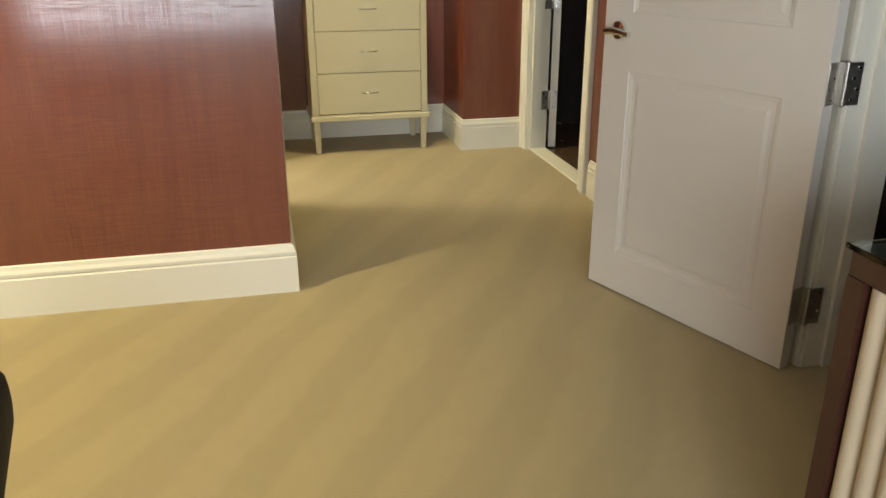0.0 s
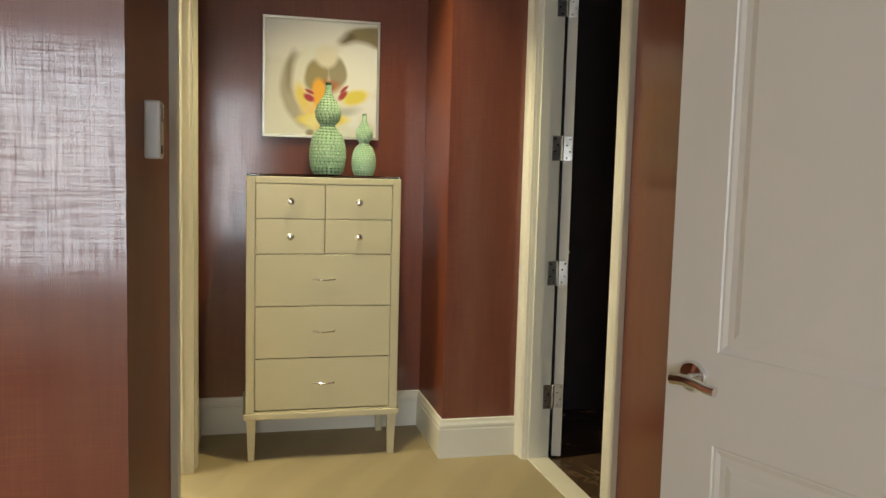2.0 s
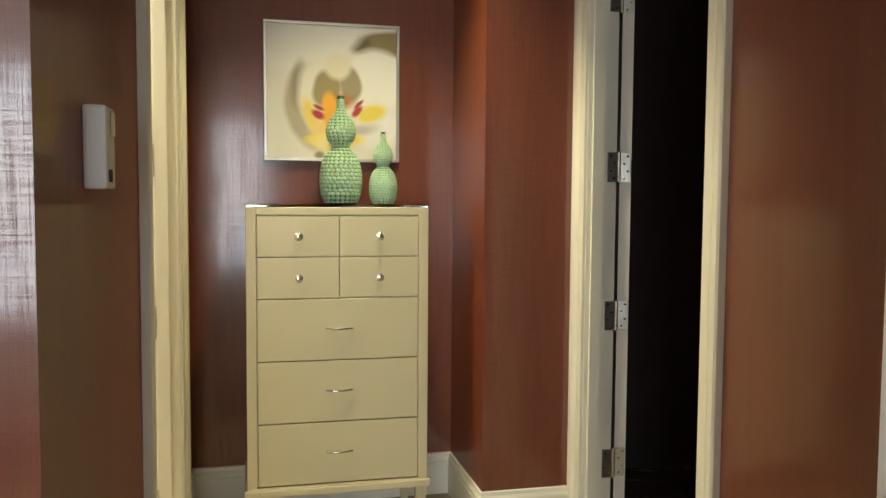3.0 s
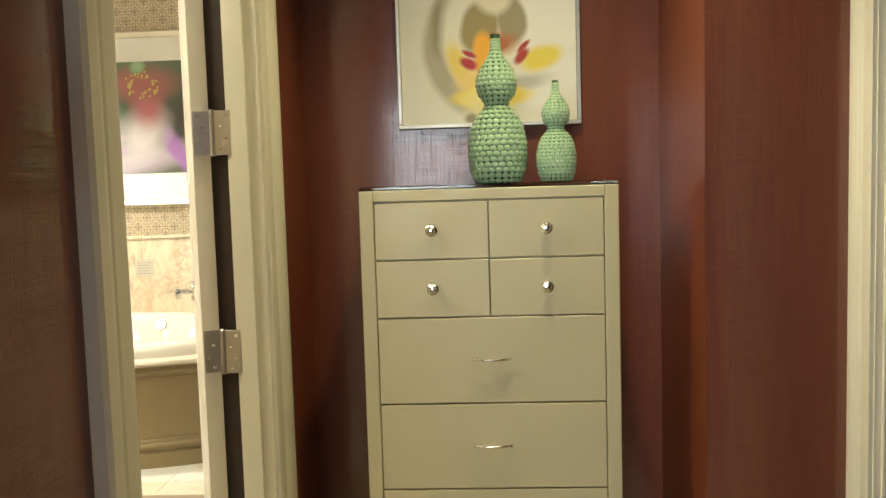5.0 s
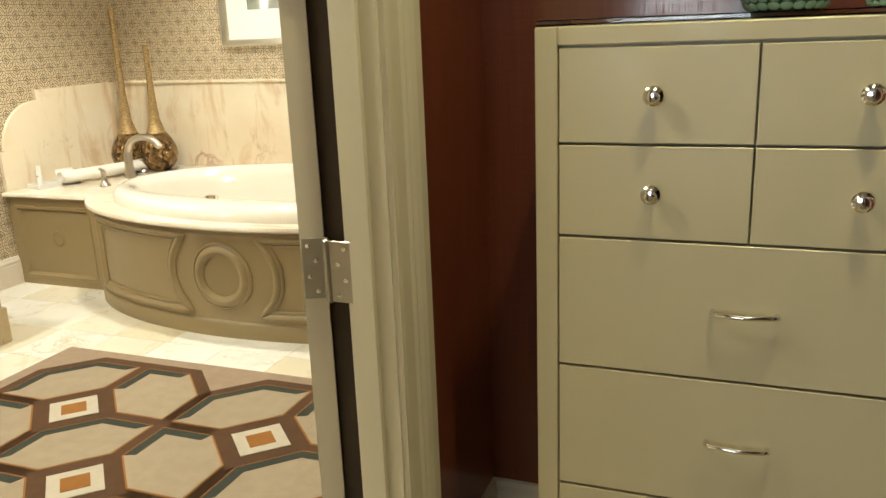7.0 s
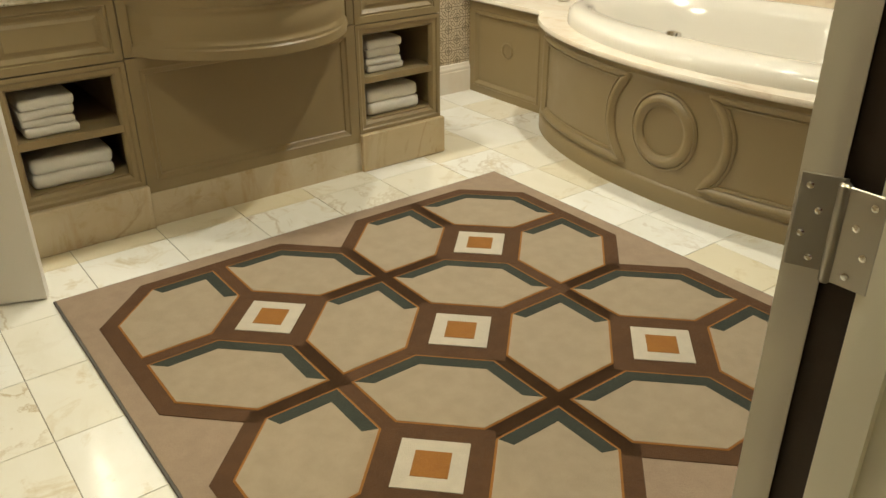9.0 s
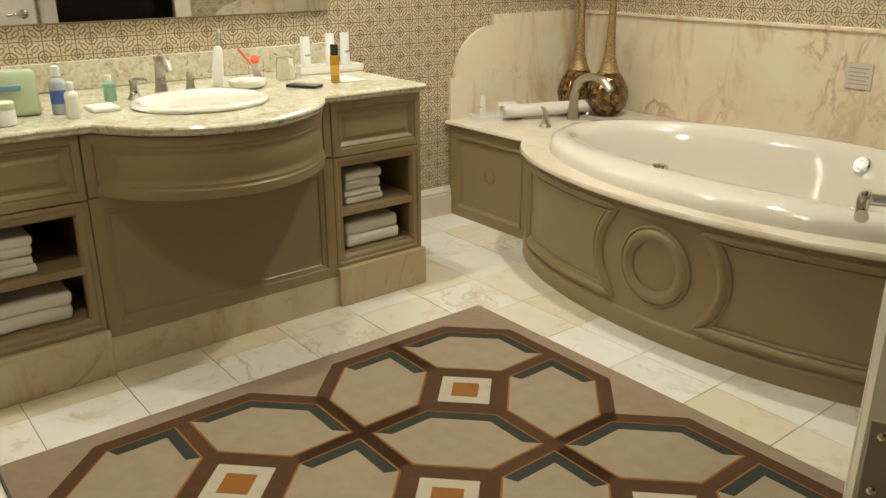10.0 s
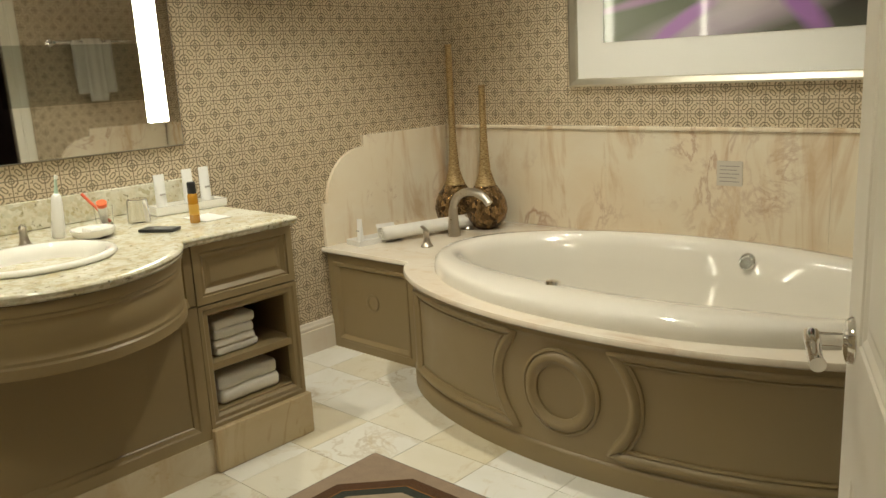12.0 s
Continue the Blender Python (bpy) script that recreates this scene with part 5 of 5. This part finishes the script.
def folded_towel(name, x0, x1, y0, y1, z, layers, thick, label, m=None, face="x"):
    """A stack of folds, each fold a soft slab rounded along its front."""
    t = base(name, m if m is not None else pose(0, 0, 0), label, "towel")
    rng = random.Random(int(1000 * (x0 + y0 + z)) + layers)
    for i in range(layers):
        g = rng.uniform(-0.012, 0.012)
        h = thick * rng.uniform(0.85, 1.12)
        bm = bmesh.new()
        box(bm, x0 + g, x1 + rng.uniform(-0.008, 0.008), y0 + rng.uniform(-0.010, 0.016), y1 + rng.uniform(-0.018, 0.012), z, z + h, h * 0.42, 4)
        bmesh.ops.subdivide_edges(bm, edges=[e for e in bm.edges if e.calc_length() > 0.08], cuts=5, use_grid_fill=True)
        for v in bm.verts:
            q = v.co * 14
            v.co.z += 0.005 * noise.noise(Vector((q.x, q.y, i * 3.1)))
            v.co.x += 0.004 * noise.noise(Vector((q.y, q.z * 2, i * 1.7)))
        part("fold", bm, TOWEL, t, "", 60)
        z += h * 0.96
    return t


for y0 in (4.73, 6.06):
    folded_towel("washcloth_stack", -2.74, -2.545, y0 + 0.075, y0 + 0.255, 0.3985, 4, 0.036, "stack of folded white washcloths on a vanity shelf")
    folded_towel("towel_stack", -2.82, -2.54, y0 + 0.070, y0 + 0.345, 0.2155, 2, 0.062, "folded white bath towels on the lower vanity shelf")

rt = base("rolled_towel", pose(-2.93, 7.66, DECK + 0.043, 0, 0, 72), "rolled white towel lying on the tub deck", "towel")
bm = bmesh.new()
spiral = []
for i in range(60):
    a = 2 * math.pi * 2.6 * i / 59
    r = 0.012 + 0.031 * i / 59
    spiral.append((r * math.cos(a), r * 0.92 * math.sin(a)))
rows = []
for k in range(9):
    x = -0.26 + 0.52 * k / 8
    rows.append([bm.verts.new((x + 0.004 * noise.noise(Vector((k, i * 0.3, 0))), p[0] * (1.25 + 0.06 * noise.noise(Vector((k * 0.8, 1, 2)))), p[1])) for i, p in enumerate(spiral)])
for a, b in zip(rows, rows[1:]):
    for i in range(59):
        bm.faces.new((a[i], a[i + 1], b[i + 1], b[i]))
o = part("roll", bm, TOWEL, rt, "", 60)
sm = o.modifiers.new("thick", "SOLIDIFY")
sm.thickness = 0.006

# small amenity tray on the deck
tray = base("amenity_tray", pose(-3.07, 7.42, DECK, 0, 0, 80), "white tray with a tube and cards on the tub deck", "tray")
bm = bmesh.new()
box(bm, -0.13, 0.13, -0.06, 0.06, 0, 0.006)
for b in ((-0.13, 0.13, -0.06, -0.052, 0.006, 0.026), (-0.13, 0.13, 0.052, 0.06, 0.006, 0.026), (-0.13, -0.122, -0.052, 0.052, 0.006, 0.026), (0.122, 0.13, -0.052, 0.052, 0.006, 0.026)):
    box(bm, *b)
part("tray_body", bm, PLASTIC, tray)


def squeeze_tube(at, h, w, label, colour, cap=None, group="toiletry tubes"):
    """A tube standing on its cap: round foot, flat crimped top."""
    t = base("toiletry_tube", pose(*at), label, "toiletry", group)
    m = plain("tube_plastic", colour, 0.35)
    part("cap", lathe(bmesh.new(), [(w * 0.42, 0), (w * 0.42, h * 0.14)], 18), cap or m, t, "", 40)
    bm = bmesh.new()
    rings = []
    for k in range(7):
        f = k / 6
        rings.append([bm.verts.new((w * 0.5 * (1 + 0.12 * f) * math.cos(2 * math.pi * i / 20), w * 0.5 * (1 - 0.93 * f ** 1.4) * math.sin(2 * math.pi * i / 20), h * (0.14 + 0.86 * f))) for i in range(20)])
    for a, b in zip(rings, rings[1:]):
        for i in range(20):
            bm.faces.new((a[i], a[(i + 1) % 20], b[(i + 1) % 20], b[i]))
    bm.faces.new(rings[-1])
    part("tube_body", bm, m, t, "", 50)
    part("label_bar", B(-w * 0.3, w * 0.3, -w * 0.46, -w * 0.44, h * 0.45, h * 0.5), plain("label_grey", (0.35, 0.34, 0.32), 0.5), t)
    return t


squeeze_tube((-3.12, 7.37, DECK + 0.006), 0.115, 0.034, "white squeeze tube standing in the deck tray", (0.78, 0.77, 0.74))
card = base("folded_card", pose(-3.02, 7.47, DECK + 0.007, -22, 0, 70), "white printed card leaning in the deck tray", "card")
part("sheet", B(-0.05, 0.05, -0.001, 0.001, 0.0, 0.085), PLASTIC, card)
for k in range(2):
    part("print_bar", B(-0.03 + 0.034 * k, -0.004 + 0.034 * k, -0.0018, -0.0011, 0.02, 0.042), plain("card_print", (0.36, 0.35, 0.33), 0.6), card)

# ---- things on the vanity ----
ct = 0.8655
tray2 = base("vanity_tray", pose(-3.03, 6.37, ct, 0, 0, 84), "white ceramic amenity tray on the granite top", "tray")
bm = bmesh.new()
box(bm, -0.15, 0.15, -0.055, 0.055, 0, 0.010, 0.003, 1)
for b in ((-0.15, 0.15, -0.055, -0.047, 0.010, 0.034), (-0.15, 0.15, 0.047, 0.055, 0.010, 0.034), (-0.15, -0.142, -0.047, 0.047, 0.010, 0.034), (0.142, 0.15, -0.047, 0.047, 0.010, 0.034)):
    box(bm, *b)
part("tray_body", bm, PORCELAIN, tray2)
for y, h in ((6.262, 0.148), (6.385, 0.155), (6.462, 0.155)):
    squeeze_tube((-3.03, y, ct + 0.010, 0, 0, 90), h, 0.042, "white toiletry tube standing in the vanity tray", (0.78, 0.78, 0.76))
amb = base("amber_bottle", pose(-2.73, 6.225, ct), "slim amber oil bottle with a black cap", "bottle")
part("flask", lathe(bmesh.new(), [(0.017, 0), (0.0185, 0.004), (0.0185, 0.102), (0.016, 0.108), (0.010, 0.112)], 24), plain("amber_glass", (0.48, 0.22, 0.015), 0.1, Coat_Weight=1.0), amb, "", 40)
part("cap", lathe(bmesh.new(), [(0.0155, 0.109), (0.0155, 0.149), (0.013, 0.151)], 24), BLACK, amb, "black cap", 40)
part("label", lathe(bmesh.new(), [(0.0188, 0.030), (0.0188, 0.070)], 24), plain("amber_label", (0.62, 0.36, 0.06), 0.4), amb, "", 40)
sheet2 = solid("paper_card", B(-2.86, -2.70, 6.25, 6.36, ct, ct + 0.002), PLASTIC, "white card under the amber bottle", "card")
box_black = base("black_case", pose(-2.705, 6.068, ct, 0, 0, 32), "flat black plastic case lying on the granite", "case")
part("shell", B(-0.066, 0.066, -0.032, 0.032, 0, 0.011, 0.004, 2), plain("black_plastic", (0.015, 0.015, 0.016), 0.35), box_black)
part("label_bar", B(-0.03, 0.02, -0.010, 0.006, 0.0112, 0.0116), plain("label_grey", (0.2, 0.2, 0.2), 0.5), box_black)
soap = base("soap_dish", pose(-2.825, 5.885, ct), "round white soap dish with soap", "soap dish")
part("dish", lathe(bmesh.new(), [(0.045, 0), (0.070, 0.012), (0.076, 0.032), (0.072, 0.032), (0.062, 0.016), (0.01, 0.012)], 30), PORCELAIN, soap, "", 50)
part("soap", B(-0.036, 0.036, -0.026, 0.026, 0.012, 0.036, 0.010, 3), plain("soap_white", (0.80, 0.78, 0.72), 0.4), soap, "", 60)
btl = base("electric_toothbrush", pose(-2.945, 5.815, ct, -4, 3, 0), "white electric toothbrush standing on its base, pale green head", "toothbrush")
part("handle", lathe(bmesh.new(), [(0.022, 0), (0.026, 0.004), (0.026, 0.03), (0.0235, 0.08), (0.021, 0.125), (0.017, 0.148), (0.009, 0.156)], 24, None, 0.85), plain("brush_white", (0.80, 0.79, 0.74), 0.3), btl, "", 50)
head = part("brush_stem", tube(bmesh.new(), [(0, 0, 0.154), (0, 0, 0.175), (0.001, 0, 0.205), (0.003, 0, 0.216)], [0.008, 0.006, 0.0045, 0.006], 10), plain("stem_green", (0.36, 0.48, 0.38), 0.35), btl, "pale green brush stem", 50)
part("bristles", B(0.003, 0.013, -0.005, 0.005, 0.206, 0.220, 0.002, 1), plain("bristle_white", (0.75, 0.74, 0.68), 0.7), head)
cup = base("toothbrush_cup", pose(-3.02, 6.02, ct), "small glass holding toothpaste and brushes", "glass")
part("glass", lathe(bmesh.new(), [(0.028, 0), (0.031, 0.002), (0.034, 0.075), (0.0325, 0.075), (0.029, 0.006), (0.01, 0.006)], 24), CLEAR, cup, "", 40)
tp = base("toothpaste", pose(-3.02, 6.02, ct + 0.012, 24, 16, 30), "white and orange toothpaste tube in the glass", "toothpaste")
part("tube_body", tube(bmesh.new(), [(0, 0, 0), (0, 0, 0.075)], [0.012, 0.018], 12), plain("paste_white", (0.78, 0.76, 0.72), 0.3), tp, "", 40)
part("band", tube(bmesh.new(), [(0, 0, 0.0755), (0, 0, 0.092)], [0.018, 0.019], 12), plain("paste_orange", (0.75, 0.13, 0.04), 0.35), tp, "orange end", 40)
tb = solid("toothbrush", tube(bmesh.new(), [(-3.005, 6.035, ct + 0.012), (-3.06, 5.965, ct + 0.125)], [0.005, 0.006], 8), plain("brush_red", (0.70, 0.12, 0.06), 0.35), "red toothbrush leaning in the glass", "toothbrush", smooth=40)
gl = base("drinking_glass", pose(-2.96, 6.125, ct), "clear tumbler upside down on the granite", "glass")
part("glass", lathe(bmesh.new(), [(0.041, 0), (0.042, 0.003), (0.038, 0.080), (0.035, 0.088), (0.0, 0.088), (0.0, 0.085), (0.0335, 0.085), (0.039, 0.0)], 28), CLEAR, gl, "", 40)
pouch = base("toiletry_pouch", pose(-2.775, 5.015, ct, 0, 0, 78), "pale green soft toiletry pouch with a blue printed band", "pouch")
bm = box(bmesh.new(), -0.105, 0.105, -0.045, 0.045, 0.0, 0.142, 0.018, 4)
bmesh.ops.subdivide_edges(bm, edges=[e for e in bm.edges if e.calc_length() > 0.05], cuts=4, use_grid_fill=True)
for q in bm.verts:
    lift = q.co.z / 0.142
    q.co.y *= 1.0 - 0.62 * lift ** 1.6
    q.co.x *= 1.0 - 0.05 * lift
    q.co.y += 0.006 * noise.noise(q.co * 22) * lift
    q.co.z += 0.006 * noise.noise(Vector((q.co.x * 16, 3.0, 1.0))) * lift
part("pouch_body", bm, plain("pouch_green", (0.42, 0.52, 0.34), 0.45), pouch, "", 60)
part("printed_band", B(-0.075, 0.055, -0.0415, -0.0335, 0.083, 0.100, 0.002, 1), plain("pouch_print", (0.16, 0.30, 0.46), 0.5), pouch, "blue printed band")
part("zip", tube(bmesh.new(), [(-0.092, 0.0, 0.141), (0.0, 0.0, 0.1435), (0.092, 0.0, 0.141)], 0.0035, 8), PLASTIC, pouch, "white zip", 50)


def capped_bottle(at, r, h, shell, cap, label, band=None):
    """A round shouldered bottle with a stepped cap and, if given, a coloured label band."""
    b = base("toiletry_bottle", pose(*at), label, "bottle", "bottles beside the pouch")
    part("flask", lathe(bmesh.new(), [(r * 0.9, 0), (r, 0.004), (r, h * 0.62), (r * 0.86, h * 0.70), (r * 0.45, h * 0.75), (r * 0.42, h * 0.78)], 24), shell, b, "", 40)
    part("cap", lathe(bmesh.new(), [(r * 0.55, h * 0.78), (r * 0.55, h * 0.93), (r * 0.50, h * 0.98), (r * 0.25, h)], 20), cap, b, "", 40)
    if band:
        part("label_band", lathe(bmesh.new(), [(r * 1.012, h * 0.22), (r * 1.012, h * 0.50)], 24), band, b, "coloured label band", 40)


SHELL = plain("bottle_white", (0.78, 0.77, 0.73), 0.3)
capped_bottle((-2.60, 5.175, ct), 0.021, 0.115, SHELL, SHELL, "small plain white bottle on the granite top")
capped_bottle((-2.71, 5.165, ct), 0.026, 0.155, plain("grey_blue_plastic", (0.40, 0.44, 0.47), 0.25), SHELL, "grey-blue bottle with a blue label and white cap", plain("label_blue", (0.06, 0.14, 0.42), 0.4))
capped_bottle((-2.95, 5.035, ct), 0.024, 0.190, plain("bottle_red", (0.42, 0.03, 0.05), 0.3), plain("cap_red", (0.50, 0.04, 0.07), 0.35), "tall red bottle standing behind the pouch")
pot = base("cream_jar", pose(-2.60, 4.975, ct), "short white cream jar with a green-marked lid", "jar")
part("jar_body", lathe(bmesh.new(), [(0.030, 0), (0.034, 0.004), (0.034, 0.048), (0.031, 0.052)], 24), SHELL, pot, "", 40)
part("lid", lathe(bmesh.new(), [(0.0345, 0.0525), (0.0345, 0.068), (0.031, 0.072), (0.01, 0.0725)], 24), plain("lid_green", (0.62, 0.68, 0.46), 0.35), pot, "pale green lid", 40)
fc = solid("face_cloth", B(-2.745, -2.635, 5.245, 5.335, ct, ct + 0.014, 0.005, 3), TOWEL, "small folded white face cloth beside the basin", "towel", smooth=60)
bt2 = base("mouthwash_bottle", pose(-2.862, 5.372, ct), "small clear green bottle with a white cap", "bottle")
part("flask", lathe(bmesh.new(), [(0.020, 0), (0.021, 0.004), (0.021, 0.06), (0.010, 0.07)], 20), plain("pale_green_liquid", (0.22, 0.42, 0.30), 0.1), bt2, "", 40)
part("cap", lathe(bmesh.new(), [(0.011, 0.07), (0.011, 0.09)], 16), PLASTIC, bt2, "white cap", 40)

# ---- towel bar on the doorway wall, seen in the mirror ----
rail = base("towel_rail", pose(-0.045, 7.58, 1.70), "nickel towel rail on the papered wall", "towel rail")
for y in (-0.27, 0.42):
    part("bracket", lathe(bmesh.new(), [(0.028, 0), (0.028, 0.006), (0.012, 0.012), (0.010, 0.07), (0.014, 0.08)], 20, pose(0, y, 0, 0, -90, 0)), CHROME, rail, "", 40)
part("bar", tube(bmesh.new(), [(-0.068, -0.285, 0), (-0.068, 0.435, 0)], 0.011, 12), CHROME, rail, "", 40)


def hung_towel(y0, y1, drop_f, drop_b, thick, off, label):
    bm = bmesh.new()
    pts = [(-0.113 - 0.012 - off, 1.70 - drop_f)]
    pts += [(-0.113 - 0.012 - off, 1.70 - drop_f * (1 - k / 6)) for k in range(1, 7)]
    pts += [(-0.113, 1.70 + 0.014 + off), (-0.113 + 0.013 + off, 1.70)]
    pts += [(-0.113 + 0.013 + off, 1.70 - drop_b * k / 6) for k in range(1, 7)]
    n = 12
    rows = []
    for i in range(n + 1):
        y = y0 + (y1 - y0) * i / n
        rows.append([bm.verts.new((x - 0.004 * math.sin(i * 1.1 + j * 0.12), y + 0.006 * noise.noise(Vector((i * 0.5, j * 0.4, 0))), z)) for j, (x, z) in enumerate(pts)])
    for a, b in zip(rows, rows[1:]):
        for j in range(len(pts) - 1):
            bm.faces.new((a[j], a[j + 1], b[j + 1], b[j]))
    o = solid("hanging_towel", bm, TOWEL, label, "towel", smooth=60)
    s = o.modifiers.new("thick", "SOLIDIFY")
    s.thickness = thick


hung_towel(7.44, 7.74, 0.38, 0.34, 0.010, 0.0, "white bath towel hanging over the rail")
hung_towel(7.52, 7.66, 0.44, 0.16, 0.008, 0.013, "white hand towel hung over the bath towel")


# ---- rug ----
RCX, RCY, RS = -1.232, 5.60, 0.4015
CRM = wool("rug_cream", (0.310, 0.243, 0.162), (0.420, 0.335, 0.236))
BRN = wool("rug_brown", (0.058, 0.025, 0.008), (0.125, 0.057, 0.018))
GRN = wool("rug_green", (0.022, 0.028, 0.020), (0.05, 0.055, 0.04))
TANB = wool("rug_border", (0.285, 0.203, 0.138), (0.385, 0.285, 0.200))
ORG = wool("rug_orange", (0.24, 0.09, 0.013), (0.37, 0.16, 0.028))
WHT = wool("rug_white", (0.47, 0.41, 0.32), (0.60, 0.54, 0.43))
GRY = wool("rug_binding", (0.10, 0.09, 0.08), (0.16, 0.145, 0.13))


def rug():
    r = base("rug", pose(RCX, RCY, 0), "square tufted rug with brown octagon lattice on cream", "rug")
    part("binding", B(-0.905, 0.905, -0.895, 0.895, 0.0005, 0.008, 0.002, 1), GRY, r, "narrow grey bound edge")
    part("field", B(-0.897, 0.897, -0.887, 0.887, 0.002, 0.0105), TANB, r, "taupe field")
    L = RS * math.sqrt(2)  # from square to square
    a = 0.118  # half of a square with its border
    w = 0.0265

    def hexagon(g):
        """The cell's outline drawn in by g."""
        h = L / 2 - a
        sx = (L / 2 - a)
        k = math.hypot(sx, h)
        tip = L / 2 - g * k / h
        yy = h - g
        xx = tip - yy * sx / h
        return [(-tip, 0), (-xx, -yy), (xx, -yy), (tip, 0), (xx, yy), (-xx, yy)]

    brown = part("brown_lattice", prism(bmesh.new(), hexagon(-w), 0.004, 0.0125), BRN, r, "brown lattice band")
    cell = part("cream_cell", prism(bmesh.new(), hexagon(w), 0.006, 0.0150), CRM, r, "cream elongated cell")
    edge = part("gold_edge", prism(bmesh.new(), hexagon(w - 0.006), 0.006, 0.0138), ORG, r, "thin tan outline")
    bands = {}
    for name, sel in (("far", (3, 4, 5)), ("side", (5, 0)), ("near", (0, 1, 2))):
        bm = bmesh.new()
        o, i = hexagon(w + 0.001), hexagon(w + 0.038)
        for s in sel:
            p, q = o[s], o[(s + 1) % 6]
            p2, q2 = i[s], i[(s + 1) % 6]
            prism(bm, [p, q, q2, p2], 0.010, 0.0158)
        bands[name] = bm
    used = []
    made = False
    first = [brown, cell, edge]
    green = {}
    for cx, cy in ((0, 0), (-1, 1), (1, 1), (-1, -1), (1, -1)):
        for dx, dy in ((-1, 1), (1, 1), (-1, -1), (1, -1)):
            key = (2 * cx + dx, 2 * cy + dy)
            if key in used:
                continue
            used.append(key)
            x, y = key[0] * RS / 2, key[1] * RS / 2
            lies = dx * dy < 0  # square-to-square line along (-1, 1): the cell lies along (1, 1)
            turn = 45 if lies else -45
            m = pose(x, y, 0.0003 * (len(used) % 2), 0, 0, turn)
            if not made:
                for o in first:
                    o.matrix_basis = m
                made = True
            else:
                for o in first:
                    again(o, o.name.split(".")[0], r, m)
            which = "far" if lies else "side"
            if which not in green:
                green[which] = part("green_band", bands[which], GRN, r, "dark green shadow band", m=m)
            else:
                again(green[which], "green_band", r, m)
    bands["near"].free()
    for cx, cy in ((0, 0), (-1, 1), (1, 1), (-1, -1), (1, -1)):
        m = pose(cx * RS, cy * RS, 0, 0, 0, 45)
        part("square_border", B(-a - 0.02, a + 0.02, -a - 0.02, a + 0.02, 0.006, 0.0136), BRN, r, m=m)
        part("white_square", B(-0.082, 0.082, -0.082, 0.082, 0.006, 0.0156), WHT, r, m=m)
        part("orange_square", B(-0.043, 0.043, -0.043, 0.043, 0.006, 0.0168), ORG, r, m=m)


rug()


# ---- bathroom floor ----
fl = base("bathroom_floor", pose(0, 0, 0), "polished white marble tile floor with narrow joints", "floor", "", "structure")
part("bed", B(-3.21, -0.045, 3.43, 8.17, -0.06, -0.0035), GROUT, fl)
P = 0.305
tile_mesh = None
for i in range(-6, 8):
    for j in range(-8, 12):
        x0, y0 = -2.065 + i * P, 5.455 + j * P
        x1, y1 = x0 + P, y0 + P
        x0, x1, y0, y1 = max(x0, -3.208), min(x1, -0.047), max(y0, 3.432), min(y1, 7.30)
        if x1 - x0 < 0.03 or y1 - y0 < 0.03:
            continue
        full = x1 - x0 > P - 0.001 and y1 - y0 > P - 0.001
        m = Matrix.Translation(((x0 + x1) / 2, (y0 + y1) / 2, 0))
        if full and tile_mesh is not None:
            again(tile_mesh, "tile", fl, m)
        else:
            hx, hy = (x1 - x0) / 2 - 0.0012, (y1 - y0) / 2 - 0.0012
            o = part("tile", B(-hx, hx, -hy, hy, -0.010, 0.0, 0.0008, 1), TILE, fl, m=m)
            if full:
                tile_mesh = o
